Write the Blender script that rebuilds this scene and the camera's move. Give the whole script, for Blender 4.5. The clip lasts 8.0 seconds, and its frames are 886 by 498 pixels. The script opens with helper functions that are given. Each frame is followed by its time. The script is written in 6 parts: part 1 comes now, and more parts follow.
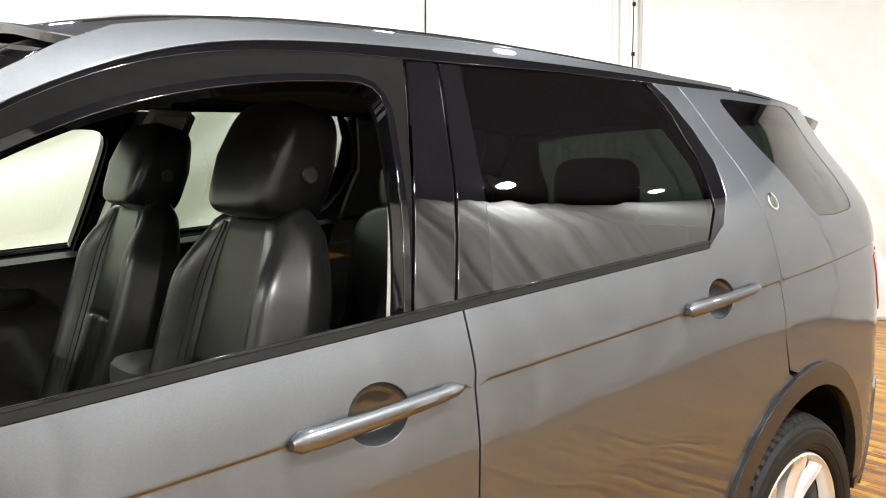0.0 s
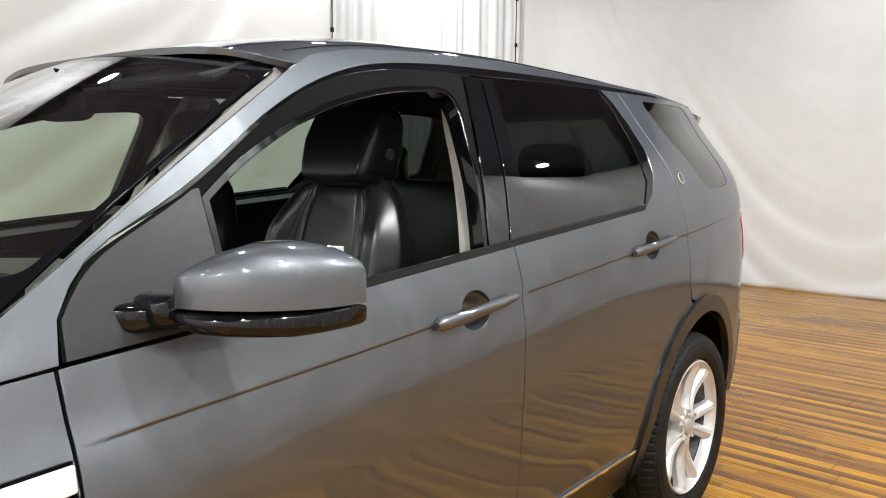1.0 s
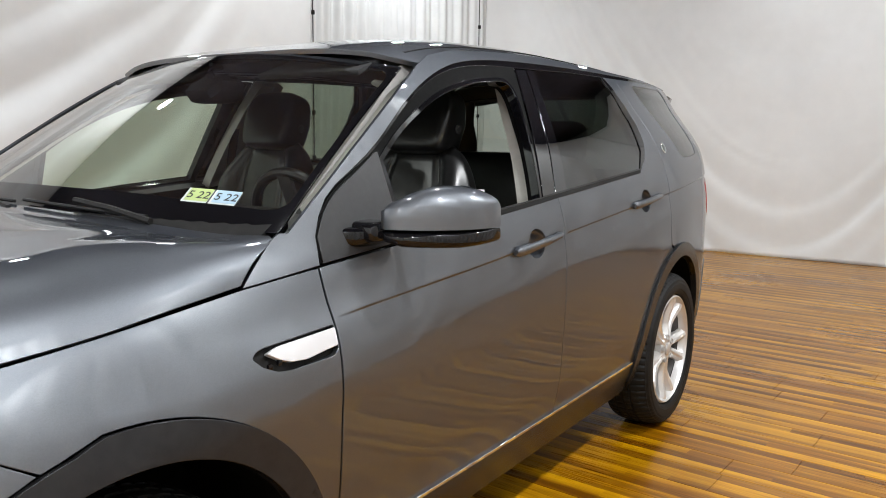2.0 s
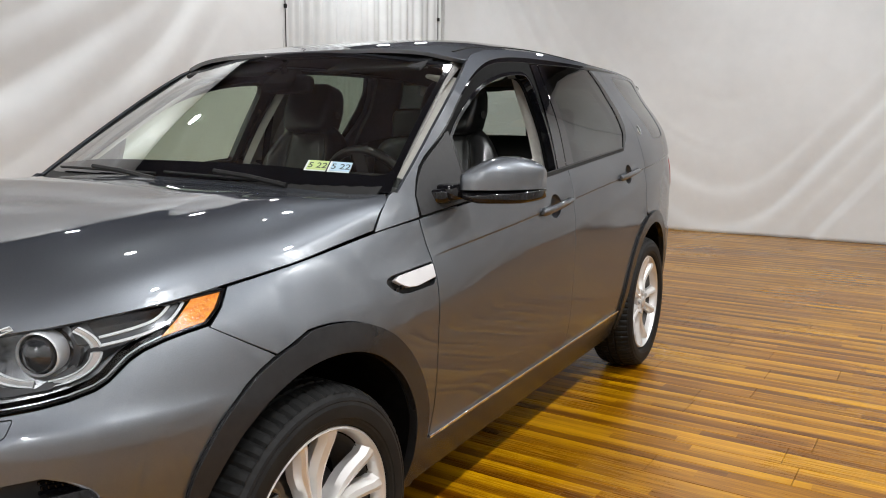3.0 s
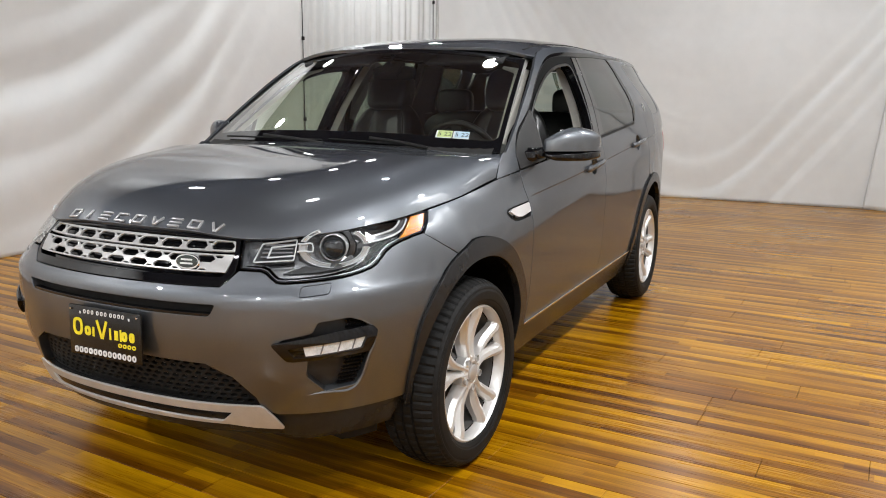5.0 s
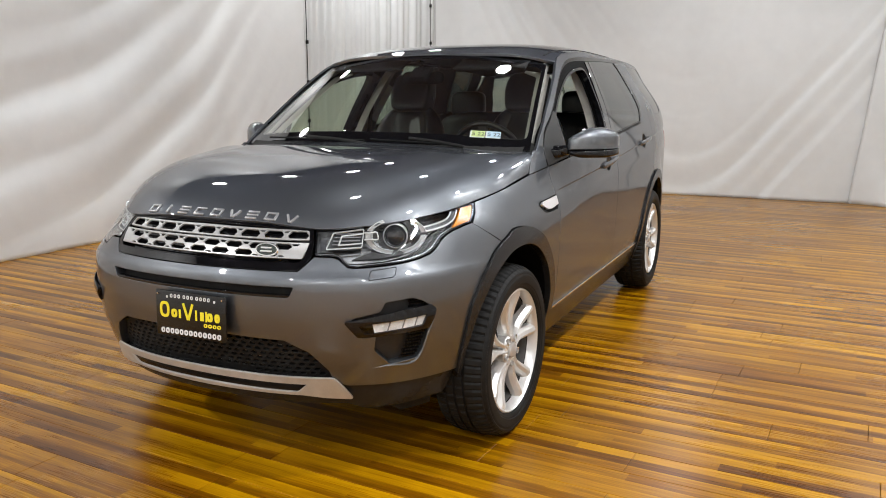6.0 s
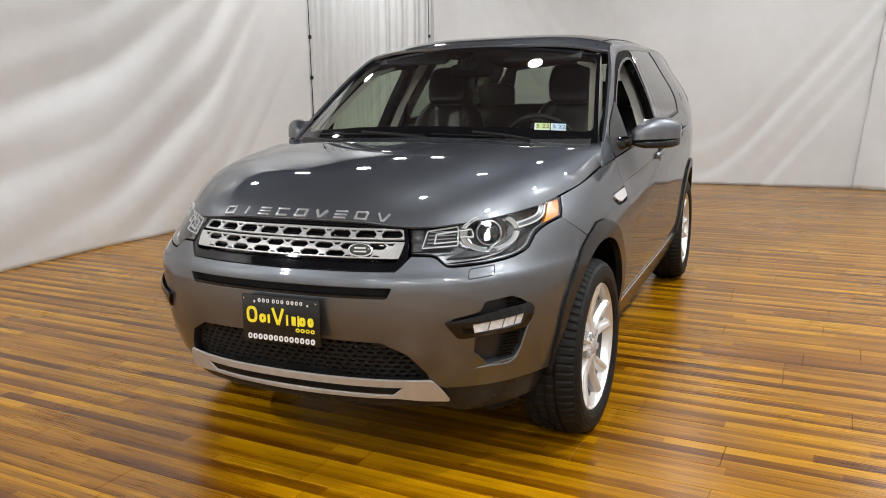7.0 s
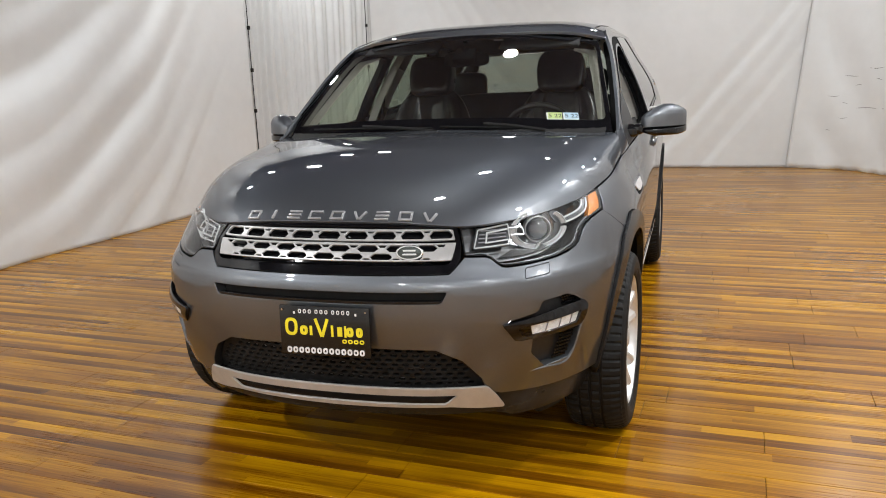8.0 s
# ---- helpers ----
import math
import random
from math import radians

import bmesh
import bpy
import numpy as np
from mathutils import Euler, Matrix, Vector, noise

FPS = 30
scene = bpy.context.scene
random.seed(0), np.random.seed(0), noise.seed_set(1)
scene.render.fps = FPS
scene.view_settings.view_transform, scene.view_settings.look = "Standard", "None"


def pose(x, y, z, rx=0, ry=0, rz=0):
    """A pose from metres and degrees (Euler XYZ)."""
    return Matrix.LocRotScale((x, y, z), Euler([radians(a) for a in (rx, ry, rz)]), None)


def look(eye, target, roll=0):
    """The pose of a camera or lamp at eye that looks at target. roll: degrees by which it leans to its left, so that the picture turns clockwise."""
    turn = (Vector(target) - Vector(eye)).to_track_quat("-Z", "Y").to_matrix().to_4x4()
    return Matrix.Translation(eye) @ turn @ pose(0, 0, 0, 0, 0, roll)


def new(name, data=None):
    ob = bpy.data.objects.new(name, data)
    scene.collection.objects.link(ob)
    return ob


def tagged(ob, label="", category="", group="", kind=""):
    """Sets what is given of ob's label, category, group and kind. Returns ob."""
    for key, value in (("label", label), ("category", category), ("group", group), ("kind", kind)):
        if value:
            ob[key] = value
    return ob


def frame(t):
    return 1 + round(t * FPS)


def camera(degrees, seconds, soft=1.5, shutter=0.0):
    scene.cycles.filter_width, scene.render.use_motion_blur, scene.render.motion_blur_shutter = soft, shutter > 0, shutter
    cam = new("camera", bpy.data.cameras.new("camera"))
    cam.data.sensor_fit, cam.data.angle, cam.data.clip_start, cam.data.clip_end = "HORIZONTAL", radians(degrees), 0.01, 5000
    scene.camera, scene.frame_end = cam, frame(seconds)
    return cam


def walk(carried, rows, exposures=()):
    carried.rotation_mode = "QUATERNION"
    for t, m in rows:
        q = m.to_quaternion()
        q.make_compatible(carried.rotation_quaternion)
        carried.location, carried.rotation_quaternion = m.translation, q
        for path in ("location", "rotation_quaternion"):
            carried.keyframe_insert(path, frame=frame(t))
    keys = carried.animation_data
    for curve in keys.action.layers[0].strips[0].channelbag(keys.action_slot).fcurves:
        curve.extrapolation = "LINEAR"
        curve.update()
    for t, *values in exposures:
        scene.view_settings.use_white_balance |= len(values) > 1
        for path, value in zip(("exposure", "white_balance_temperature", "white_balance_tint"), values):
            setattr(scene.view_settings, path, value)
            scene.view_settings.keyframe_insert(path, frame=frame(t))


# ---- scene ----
cam = camera(59.1, 8.0, soft=1.0)
PATH = [
    (0, (1.782, 0.746, 1.334), (0.282, 2.057, 1.157), 0.1),
    (0.5, (1.867, 0.395, 1.33), (0.518, 1.859, 1.131), 0.9),
    (1, (1.907, 0.008, 1.331), (0.668, 1.562, 1.104), 0.8),
    (1.5, (1.968, -0.373, 1.334), (0.797, 1.226, 1.065), 1.3),
    (1.7, (1.981, -0.515, 1.327), (0.83, 1.097, 1.047), 1.1),
    (2.8, (1.983, -1.247, 1.297), (0.994, 0.466, 1.006), 0.2),
    (3, (1.972, -1.376, 1.292), (1.0, 0.344, 0.983), 0.3),
    (3.5, (1.933, -1.687, 1.308), (0.993, 0.044, 0.961), 0.5),
    (4, (1.978, -1.968, 1.318), (1.065, -0.226, 0.957), 0.4),
    (4.5, (1.979, -2.243, 1.307), (1.087, -0.491, 0.938), 0.3),
    (5.8, (1.976, -2.784, 1.327), (1.124, -1.013, 0.954), 0.2),
    (6, (1.906, -2.845, 1.324), (1.064, -1.069, 0.952), -0.0),
    (6.5, (1.698, -2.953, 1.329), (0.877, -1.168, 0.952), -0.6),
    (7, (1.518, -2.941, 1.325), (0.728, -1.145, 0.937), -1.1),
    (7.5, (1.323, -2.935, 1.331), (0.593, -1.116, 0.931), -1.3),
    (8, (1.083, -2.963, 1.344), (0.487, -1.101, 0.924), -2.3),
]
walk(cam, [(t, look(eye, target, roll)) for t, eye, target, roll in PATH],
     [(0, 1.04, 6600, 8), (.5, .64, 6450, 8), (1, .37, 6300, 9), (1.5, .22, 6150, 9), (3, -.04, 6250, 10), (8, -.05, 6300, 10)])

# ---- world and light ----
world = bpy.data.worlds.new("world")
scene.world = world
world.use_nodes = True
world.node_tree.nodes["Background"].inputs[0].default_value = (0.9, 0.95, 1.0, 1)
world.node_tree.nodes["Background"].inputs[1].default_value = 0.02

ROOM_X0, ROOM_X1, ROOM_Y0, ROOM_Y1, CEIL = -4.15, 4.2, -6.4, 8.7, 4.25
LAMP_POWER = 28
# the ceiling's round lamps, in the rows that they hang in, then unseen added ones
LAMPS = [(-3.6, 2.0, .5), (-3.6, 3.75, .5), (-3.3, 4.9, .5), (-3.5, 6.5, .6), (-3.1, 7.0, .6), (-.2, .4, .3), (-.1, 2.35, .8), (.6, 4.3, .65), (.5, 7.4, .75), (2.95, 5.0, 1.1), (3.0, 7.0, .7),
         # added unseen, to brighten the car's flank and nose and the front floor
         (-3.6, -.6, 1), (-2.9, -3.8, 4.8), (-.2, -2.4, .15), (-.2, -4.9, 1.4), (2.95, 2.4, 3.5), (2.95, -.4, 3.2), (2.95, -3.4, 2.4), (1.8, -6.1, 3.4)]


def disk_light(x, y, z, watts):
    data = bpy.data.lights.new("lamp_light", "AREA")
    data.shape, data.size, data.energy, data.color = "DISK", .18, watts, (1.0, .985, .965)
    ob = new("lamp_light", data)
    ob.matrix_world = pose(x, y, z)
    return ob


# ---- materials ----
def material(name, color=(.5, .5, .5), rough=.5, metal=0.0, **more):
    m = bpy.data.materials.new(name)
    m.use_nodes = True
    b = m.node_tree.nodes["Principled BSDF"]
    b.inputs["Base Color"].default_value = (*color, 1)
    b.inputs["Roughness"].default_value, b.inputs["Metallic"].default_value = rough, metal
    for key, value in more.items():
        b.inputs[key.replace("_", " ").title().replace("Ior", "IOR")].default_value = value
    return m


def node(m, kind, **values):
    n = m.node_tree.nodes.new(kind)
    for key, value in values.items():
        n.inputs[key.replace("_", " ")].default_value = value
    return n


def wire(m, a, out, b, into):
    m.node_tree.links.new(a.outputs[out], b.inputs[into])


def grained(m, scale, low, high, bump=0.0, bump_scale=None, distance=.002, detail=4, rough=None, stretch=None):
    """Varies a material's colour between two tones by noise at two scales, with a fine relief."""
    b = m.node_tree.nodes["Principled BSDF"]
    co = node(m, "ShaderNodeTexCoord")
    src, out = co, "Object"
    if stretch:
        mp = node(m, "ShaderNodeMapping")
        mp.inputs["Scale"].default_value = stretch
        wire(m, co, "Object", mp, "Vector")
        src, out = mp, "Vector"
    n1, n2 = node(m, "ShaderNodeTexNoise", Scale=scale, Detail=detail), node(m, "ShaderNodeTexNoise", Scale=scale * 9, Detail=3)
    mix = node(m, "ShaderNodeMath")
    mix.operation = "MULTIPLY_ADD"
    mix.inputs[1].default_value = .35
    ramp_ = node(m, "ShaderNodeValToRGB")
    ramp_.color_ramp.elements[0].position, ramp_.color_ramp.elements[1].position = .42, .92
    ramp_.color_ramp.elements[0].color, ramp_.color_ramp.elements[1].color = (*low, 1), (*high, 1)
    for n in (n1, n2):
        wire(m, src, out, n, "Vector")
    wire(m, n2, "Fac", mix, 0)
    wire(m, n1, "Fac", mix, 2)
    wire(m, mix, 0, ramp_, "Fac")
    wire(m, ramp_, "Color", b, "Base Color")
    if rough:
        mr = node(m, "ShaderNodeMapRange")
        mr.inputs["To Min"].default_value, mr.inputs["To Max"].default_value = rough
        wire(m, n1, "Fac", mr, "Value")
        wire(m, mr, "Result", b, "Roughness")
    if bump:
        bn = node(m, "ShaderNodeBump", Strength=bump, Distance=distance)
        n3 = node(m, "ShaderNodeTexNoise", Scale=bump_scale or scale * 4, Detail=5)
        wire(m, src, out, n3, "Vector")
        wire(m, n3, "Fac", bn, "Height")
        wire(m, bn, "Normal", b, "Normal")
    return m


def glass(name, tint, gloss=1.0, base=.045):
    """Thin pane: tinted see-through with a mirror's gloss that grows towards a glancing view."""
    m = bpy.data.materials.new(name)
    m.use_nodes = True
    t = m.node_tree
    t.nodes.remove(t.nodes["Principled BSDF"])
    tr, gl, lw, mx = (node(m, k) for k in ("ShaderNodeBsdfTransparent", "ShaderNodeBsdfGlossy", "ShaderNodeLayerWeight", "ShaderNodeMixShader"))
    tr.inputs["Color"].default_value = (*tint, 1)
    gl.inputs["Roughness"].default_value = .01
    gl.inputs["Color"].default_value = (gloss, gloss, gloss, 1)
    lw.inputs["Blend"].default_value = .5
    p, q = node(m, "ShaderNodeMath"), node(m, "ShaderNodeMath")
    p.operation, q.operation = "POWER", "MULTIPLY_ADD"
    p.inputs[1].default_value = 5
    q.inputs[1].default_value, q.inputs[2].default_value = 1 - base, base
    wire(m, lw, "Facing", p, 0)
    wire(m, p, 0, q, 0)
    wire(m, q, 0, mx, 0)
    wire(m, tr, "BSDF", mx, 1)
    wire(m, gl, "BSDF", mx, 2)
    wire(m, mx, "Shader", t.nodes["Material Output"], "Surface")
    return m


def car_paint(name, color):
    m = material(name, color, .46, .95, coat_weight=1.0, coat_roughness=.012, coat_ior=1.6)
    b = m.node_tree.nodes["Principled BSDF"]
    b.inputs["Specular Tint"].default_value = (.17, .175, .20, 1)  # flakes darken towards a glancing view
    co, n = node(m, "ShaderNodeTexCoord"), node(m, "ShaderNodeTexVoronoi", Scale=1800)
    r = node(m, "ShaderNodeValToRGB")
    r.color_ramp.elements[0].color = (*[c * .8 for c in color], 1)
    r.color_ramp.elements[1].color = (*[c * 1.25 for c in color], 1)
    wire(m, co, "Object", n, "Vector")
    wire(m, n, "Color", r, "Fac")
    wire(m, r, "Color", b, "Base Color")
    return m


PAINT = car_paint("grey_metallic_paint", (.132, .142, .155))
CLADDING = grained(material("dark_grey_satin_cladding", rough=.26, specular_ior_level=.28), 40, (.013, .013, .0135), (.019, .019, .0195))
GLOSS_BLACK = material("gloss_black_trim", (.004, .004, .005), .04, specular_ior_level=.42)
MATTE_BLACK = grained(material("textured_black_plastic", rough=.6, specular_ior_level=.18), 60, (.008, .0077, .0073), (.016, .0155, .015), bump=.25, bump_scale=900, distance=.0006)
RUBBER = grained(material("tyre_rubber", rough=.6, specular_ior_level=.2), 25, (.006, .006, .006), (.012, .012, .0115), bump=.2, bump_scale=300, distance=.0006)
SEAL = material("rubber_seal", (.008, .008, .008), .5, specular_ior_level=.15)
DEEP_BLACK = grained(material("deep_black_plastic", rough=.7, specular_ior_level=.06), 60, (.003, .003, .003), (.006, .006, .006))
POD_GREY = grained(material("dark_grey_moulded_plastic", rough=.45), 60, (.010, .010, .0105), (.017, .017, .0175))
PIANO_BLACK = material("piano_black_trim", (.004, .004, .005), .02, coat_weight=.5)
PROJECTOR = material("projector_glass", (.06, .065, .07), .03, transmission_weight=.6, coat_weight=1.0)
LAMP_GREY = material("grey_lamp_inner", (.20, .20, .21), .35, .3)
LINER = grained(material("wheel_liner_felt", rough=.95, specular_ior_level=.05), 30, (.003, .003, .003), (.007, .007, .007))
SILVER = grained(material("painted_silver_alloy", rough=.34, metal=.6), 12, (.66, .655, .64), (.74, .735, .72))
# silver alloy darkened in colour for the shade inside the wheel
BARREL = grained(material("shade_darkened_alloy", rough=.5, metal=.4), 14, (.10, .098, .094), (.17, .166, .16))
SATIN = grained(material("satin_silver_trim", rough=.38, metal=.5), 20, (.50, .49, .475), (.60, .59, .575))
GRILLE_SILVER = grained(material("bright_painted_grille_silver", rough=.3, metal=.45), 20, (.44, .44, .435), (.51, .51, .505))
MARK_SILVER = material("grey_silver_lettering_metal", (.50, .50, .51), .3, .65)
CHROME = material("chrome", (.8, .8, .8), .08, 1.0)
WHITE_TRIM = material("bright_silver_blade", (.75, .75, .76), .3, .35)
LEATHER = grained(material("black_leather", rough=.34), 14, (.007, .007, .0072), (.014, .014, .0143), bump=.12, bump_scale=420, distance=.0005, rough=(.27, .34))
STITCH = material("dark_stitching", (.03, .03, .03), .7)
TRIM_DARK = grained(material("dark_interior_plastic", rough=.55), 40, (.036, .035, .034), (.055, .053, .052), bump=.2, bump_scale=700, distance=.0005)
DASH_GREY = grained(material("dark_grey_soft_dash", rough=.5), 40, (.070, .068, .067), (.098, .096, .094), bump=.2, bump_scale=700, distance=.0005)
HEADLINER = grained(material("dark_headliner_cloth", rough=.95), 60, (.012, .012, .013), (.024, .024, .025))
TRIM_MID = grained(material("grey_pillar_trim", rough=.7), 30, (.26, .25, .235), (.31, .30, .28))
TRIM_LIGHT = grained(material("pale_pillar_trim", rough=.7), 30, (.52, .50, .46), (.60, .58, .53))
CLEAR_GLASS = glass("windscreen_glass", (.78, .81, .75), base=.22)
GREEN_GLASS = glass("tinted_side_glass", (.80, .92, .78), base=.07)
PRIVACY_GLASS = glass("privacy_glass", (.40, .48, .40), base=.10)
# the privacy glass again, its tint darkened to hold the cabin's shade
SHADED_GLASS = glass("shade_darkened_rear_glass", (.05, .062, .055), base=.095)
REAR_GLASS = glass("rear_window_glass", (.42, .48, .43), base=.09)
LAMP_GLASS = glass("lamp_lens", (.95, .96, .97), base=.035)
AMBER = grained(material("amber_reflector", rough=.15, coat_weight=.3), 90, (.62, .15, .004), (1.0, .36, .010), bump=.4, bump_scale=160, distance=.003)
AMBER.node_tree.nodes["Principled BSDF"].inputs["Transmission Weight"].default_value = .15
RED_LENS = material("red_lens", (.35, .01, .01), .12, coat_weight=1.0)
LAMP_BOWL = material("satin_lamp_reflector", (.36, .37, .38), .26, .85)
FOG_BRIGHT = grained(material("frosted_fog_reflector", rough=.25), 60, (.62, .64, .64), (.97, .98, .98), bump=.8, bump_scale=70, distance=.004)
LENS_WHITE = material("lamp_ring_diffuser", (.56, .58, .58), .18, coat_weight=.4)
GUIDE_GREY = material("clear_light_guide_plastic", (.11, .115, .12), .14, .3, coat_weight=.6)
RING_SILVER = material("pale_silver_lamp_trim", (.62, .63, .64), .28, .45)
DARK_CHROME = material("dark_lamp_bowl", (.20, .20, .206), .2, .9)
PLATE_BLACK = material("black_plate_plastic", (.008, .008, .008), .25)
INK_WHITE = material("white_plate_print", (.75, .75, .75), .5)
INK_YELLOW = material("yellow_plate_print", (.85, .72, .02), .5)
INK_BLACK = material("black_print", (.02, .02, .02), .6)
STICK_YELLOW = material("yellow_green_sticker", (.42, .52, .20), .6)
STICK_BLUE = material("pale_blue_sticker", (.36, .50, .60), .6)
STICK_WHITE = material("white_sticker", (.55, .58, .56), .6)
BADGE_GREEN = material("dark_green_badge", (.022, .034, .028), .25, .3, coat_weight=.8)
LAMP_METAL = material("lamp_housing_metal", (.5, .5, .5), .4, .8)
CEILING_MAT = grained(material("dark_painted_ceiling", rough=.9), 3, (.055, .052, .075), (.08, .076, .105))
LAMP_DISC = material("lamp_diffuser", (1, 1, 1), .5, emission_color=(1.0, .96, .9, 1), emission_strength=40.0)


def cloth(name, low, high, scale):
    m = grained(material(name, rough=.92), scale, low, high, bump=.22, bump_scale=2.6, distance=.02, detail=3)
    b = m.node_tree.nodes["Principled BSDF"]
    b.inputs["Sheen Weight"].default_value = .15
    return m


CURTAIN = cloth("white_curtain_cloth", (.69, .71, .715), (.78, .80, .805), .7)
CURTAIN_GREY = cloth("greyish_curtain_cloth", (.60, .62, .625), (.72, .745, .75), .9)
# dark colour for the drawn shade of the side curtain's creases
CREASE_SHADE = grained(material("drawn_crease_shade", rough=.95), 30, (.16, .16, .155), (.26, .26, .25))


def wood():
    """Laminate printed as narrow strips of two woods that end at uneven lengths, with streaks along the grain."""
    m = material("striped_wood_laminate", rough=.3)
    b = m.node_tree.nodes["Principled BSDF"]
    b.inputs["Coat Weight"].default_value, b.inputs["Coat Roughness"].default_value = .08, .2

    def calc(op, x, y=None, z=None):
        n = node(m, "ShaderNodeMath")
        n.operation = op
        for i, v in enumerate((x, y, z)):
            if isinstance(v, (int, float)):
                n.inputs[i].default_value = v
            elif v is not None:
                m.node_tree.links.new(v, n.inputs[i])
        return n.outputs[0]

    def noise_at(vec, scale, detail, rough=.5):
        mp = node(m, "ShaderNodeMapping")
        mp.inputs["Scale"].default_value = scale
        m.node_tree.links.new(vec, mp.inputs["Vector"])
        n = node(m, "ShaderNodeTexNoise", Scale=1.0, Detail=detail, Roughness=rough)
        wire(m, mp, "Vector", n, "Vector")
        return n.outputs["Fac"]
    geo, rot, sep = node(m, "ShaderNodeNewGeometry"), node(m, "ShaderNodeMapping"), node(m, "ShaderNodeSeparateXYZ")
    rot.inputs["Rotation"].default_value = (0, 0, radians(-PLANK_TURN))
    wire(m, geo, "Position", rot, "Vector")
    wire(m, rot, "Vector", sep, "Vector")
    x, y = sep.outputs["X"], sep.outputs["Y"]
    vec = rot.outputs["Vector"]
    wave = noise_at(vec, (1.3, 9, 1), 2)
    yy = calc("ADD", calc("MULTIPLY_ADD", wave, .005, -.0025), y)
    row = calc("FLOOR", calc("DIVIDE", calc("SUBTRACT", yy, .083), .06))
    w1 = node(m, "ShaderNodeTexWhiteNoise")
    w1.noise_dimensions = "1D"
    m.node_tree.links.new(row, w1.inputs["W"])
    cell = calc("FLOOR", calc("DIVIDE", calc("MULTIPLY_ADD", w1.outputs["Value"], 7.0, x), 1.15))
    cmb = node(m, "ShaderNodeCombineXYZ")
    m.node_tree.links.new(row, cmb.inputs["X"])
    m.node_tree.links.new(cell, cmb.inputs["Y"])
    w2 = node(m, "ShaderNodeTexWhiteNoise")
    w2.noise_dimensions = "2D"
    wire(m, cmb, "Vector", w2, "Vector")
    # strips that fade into one another along their length
    soft = node(m, "ShaderNodeCombineXYZ")
    m.node_tree.links.new(calc("MULTIPLY_ADD", w1.outputs["Value"], 40.0, calc("MULTIPLY", x, .95)), soft.inputs["X"])
    m.node_tree.links.new(calc("MULTIPLY", row, 7.31), soft.inputs["Y"])
    fade = node(m, "ShaderNodeTexNoise", Scale=1.0, Detail=1.0)
    wire(m, soft, "Vector", fade, "Vector")
    turn_by = calc("MODULO", calc("ADD", row, 400.0), 2.0)
    strip = calc("MULTIPLY_ADD", calc("MULTIPLY_ADD", fade.outputs["Fac"], 2.6, -.8), .30, calc("MULTIPLY_ADD", w2.outputs["Value"], .40, calc("MULTIPLY", turn_by, .30)))
    shift = node(m, "ShaderNodeVectorMath")
    shift.operation = "MULTIPLY_ADD"
    wire(m, w2, "Color", shift, 0)
    shift.inputs[1].default_value = (9, 3, 0)
    m.node_tree.links.new(vec, shift.inputs[2])
    cloud = noise_at(shift.outputs["Vector"], (.8, 22, 1), 4, .6)
    grain = noise_at(shift.outputs["Vector"], (4.0, 150, 1), 6, .7)
    # each strip shades from brown to a pale edge, more or less so from plank to plank
    w3 = node(m, "ShaderNodeTexWhiteNoise")
    w3.noise_dimensions = "1D"
    m.node_tree.links.new(calc("FLOOR", calc("DIVIDE", calc("SUBTRACT", y, .083), .18)), w3.inputs["W"])
    drift = noise_at(vec, (.45, 2.5, 1), 2)
    across = calc("FRACT", calc("DIVIDE", calc("SUBTRACT", yy, .083), .06))
    slant = calc("MULTIPLY", calc("SUBTRACT", calc("POWER", across, 2.2), .31), calc("MULTIPLY_ADD", w3.outputs["Value"], .5, calc("MULTIPLY_ADD", drift, 1.6, -.35)))
    tone = calc("MULTIPLY_ADD", slant, .24, calc("MULTIPLY_ADD", strip, .66, calc("MULTIPLY_ADD", cloud, .75, calc("MULTIPLY_ADD", grain, .74, -.55))))
    r = node(m, "ShaderNodeValToRGB")
    e = r.color_ramp.elements
    e[0].position, e[0].color = .14, (.075, .026, .008, 1)
    e[1].position, e[1].color = .86, (.575, .313, .056, 1)
    for p, c in ((.32, (.145, .058, .015, 1)), (.48, (.248, .109, .021, 1)), (.64, (.406, .203, .034, 1))):
        k = e.new(p)
        k.color = c
    m.node_tree.links.new(tone, r.inputs["Fac"])
    ob = node(m, "ShaderNodeObjectInfo")
    hsv = node(m, "ShaderNodeHueSaturation")
    m.node_tree.links.new(calc("MULTIPLY_ADD", ob.outputs["Random"], .14, .86), hsv.inputs["Value"])
    hsv.inputs["Saturation"].default_value = 1.16
    b.inputs["Specular IOR Level"].default_value = .28
    wire(m, r, "Color", hsv, "Color")
    wire(m, hsv, "Color", b, "Base Color")
    smear = noise_at(vec, (1.2, 1.2, 1), 4)
    m.node_tree.links.new(calc("MULTIPLY_ADD", smear, .18, calc("MULTIPLY_ADD", grain, .12, .14)), b.inputs["Roughness"])
    bn = node(m, "ShaderNodeBump", Strength=.10, Distance=.0008)
    m.node_tree.links.new(grain, bn.inputs["Height"])
    wire(m, bn, "Normal", b, "Normal")
    return m


PLANK_TURN = -3.5
WOOD = wood()
JOINT = material("dark_floor_joint", (.03, .015, .008), .8)

# ---- mesh helpers ----
from mathutils.geometry import delaunay_2d_cdt


def link_mesh(name, verts, faces, mat, parent=None, label="", normals=None, smooth=True):
    me = bpy.data.meshes.new(name)
    me.from_pydata([tuple(map(float, v)) for v in verts], [], [tuple(map(int, f)) for f in faces])
    me.polygons.foreach_set("use_smooth", [smooth] * len(me.polygons))
    me.materials.append(mat)
    if normals is not None:
        me.normals_split_custom_set_from_vertices([tuple(map(float, n)) for n in normals])
    me.update()
    ob = new(name, me)
    ob.parent = parent
    if label:
        tagged(ob, label)
    return ob


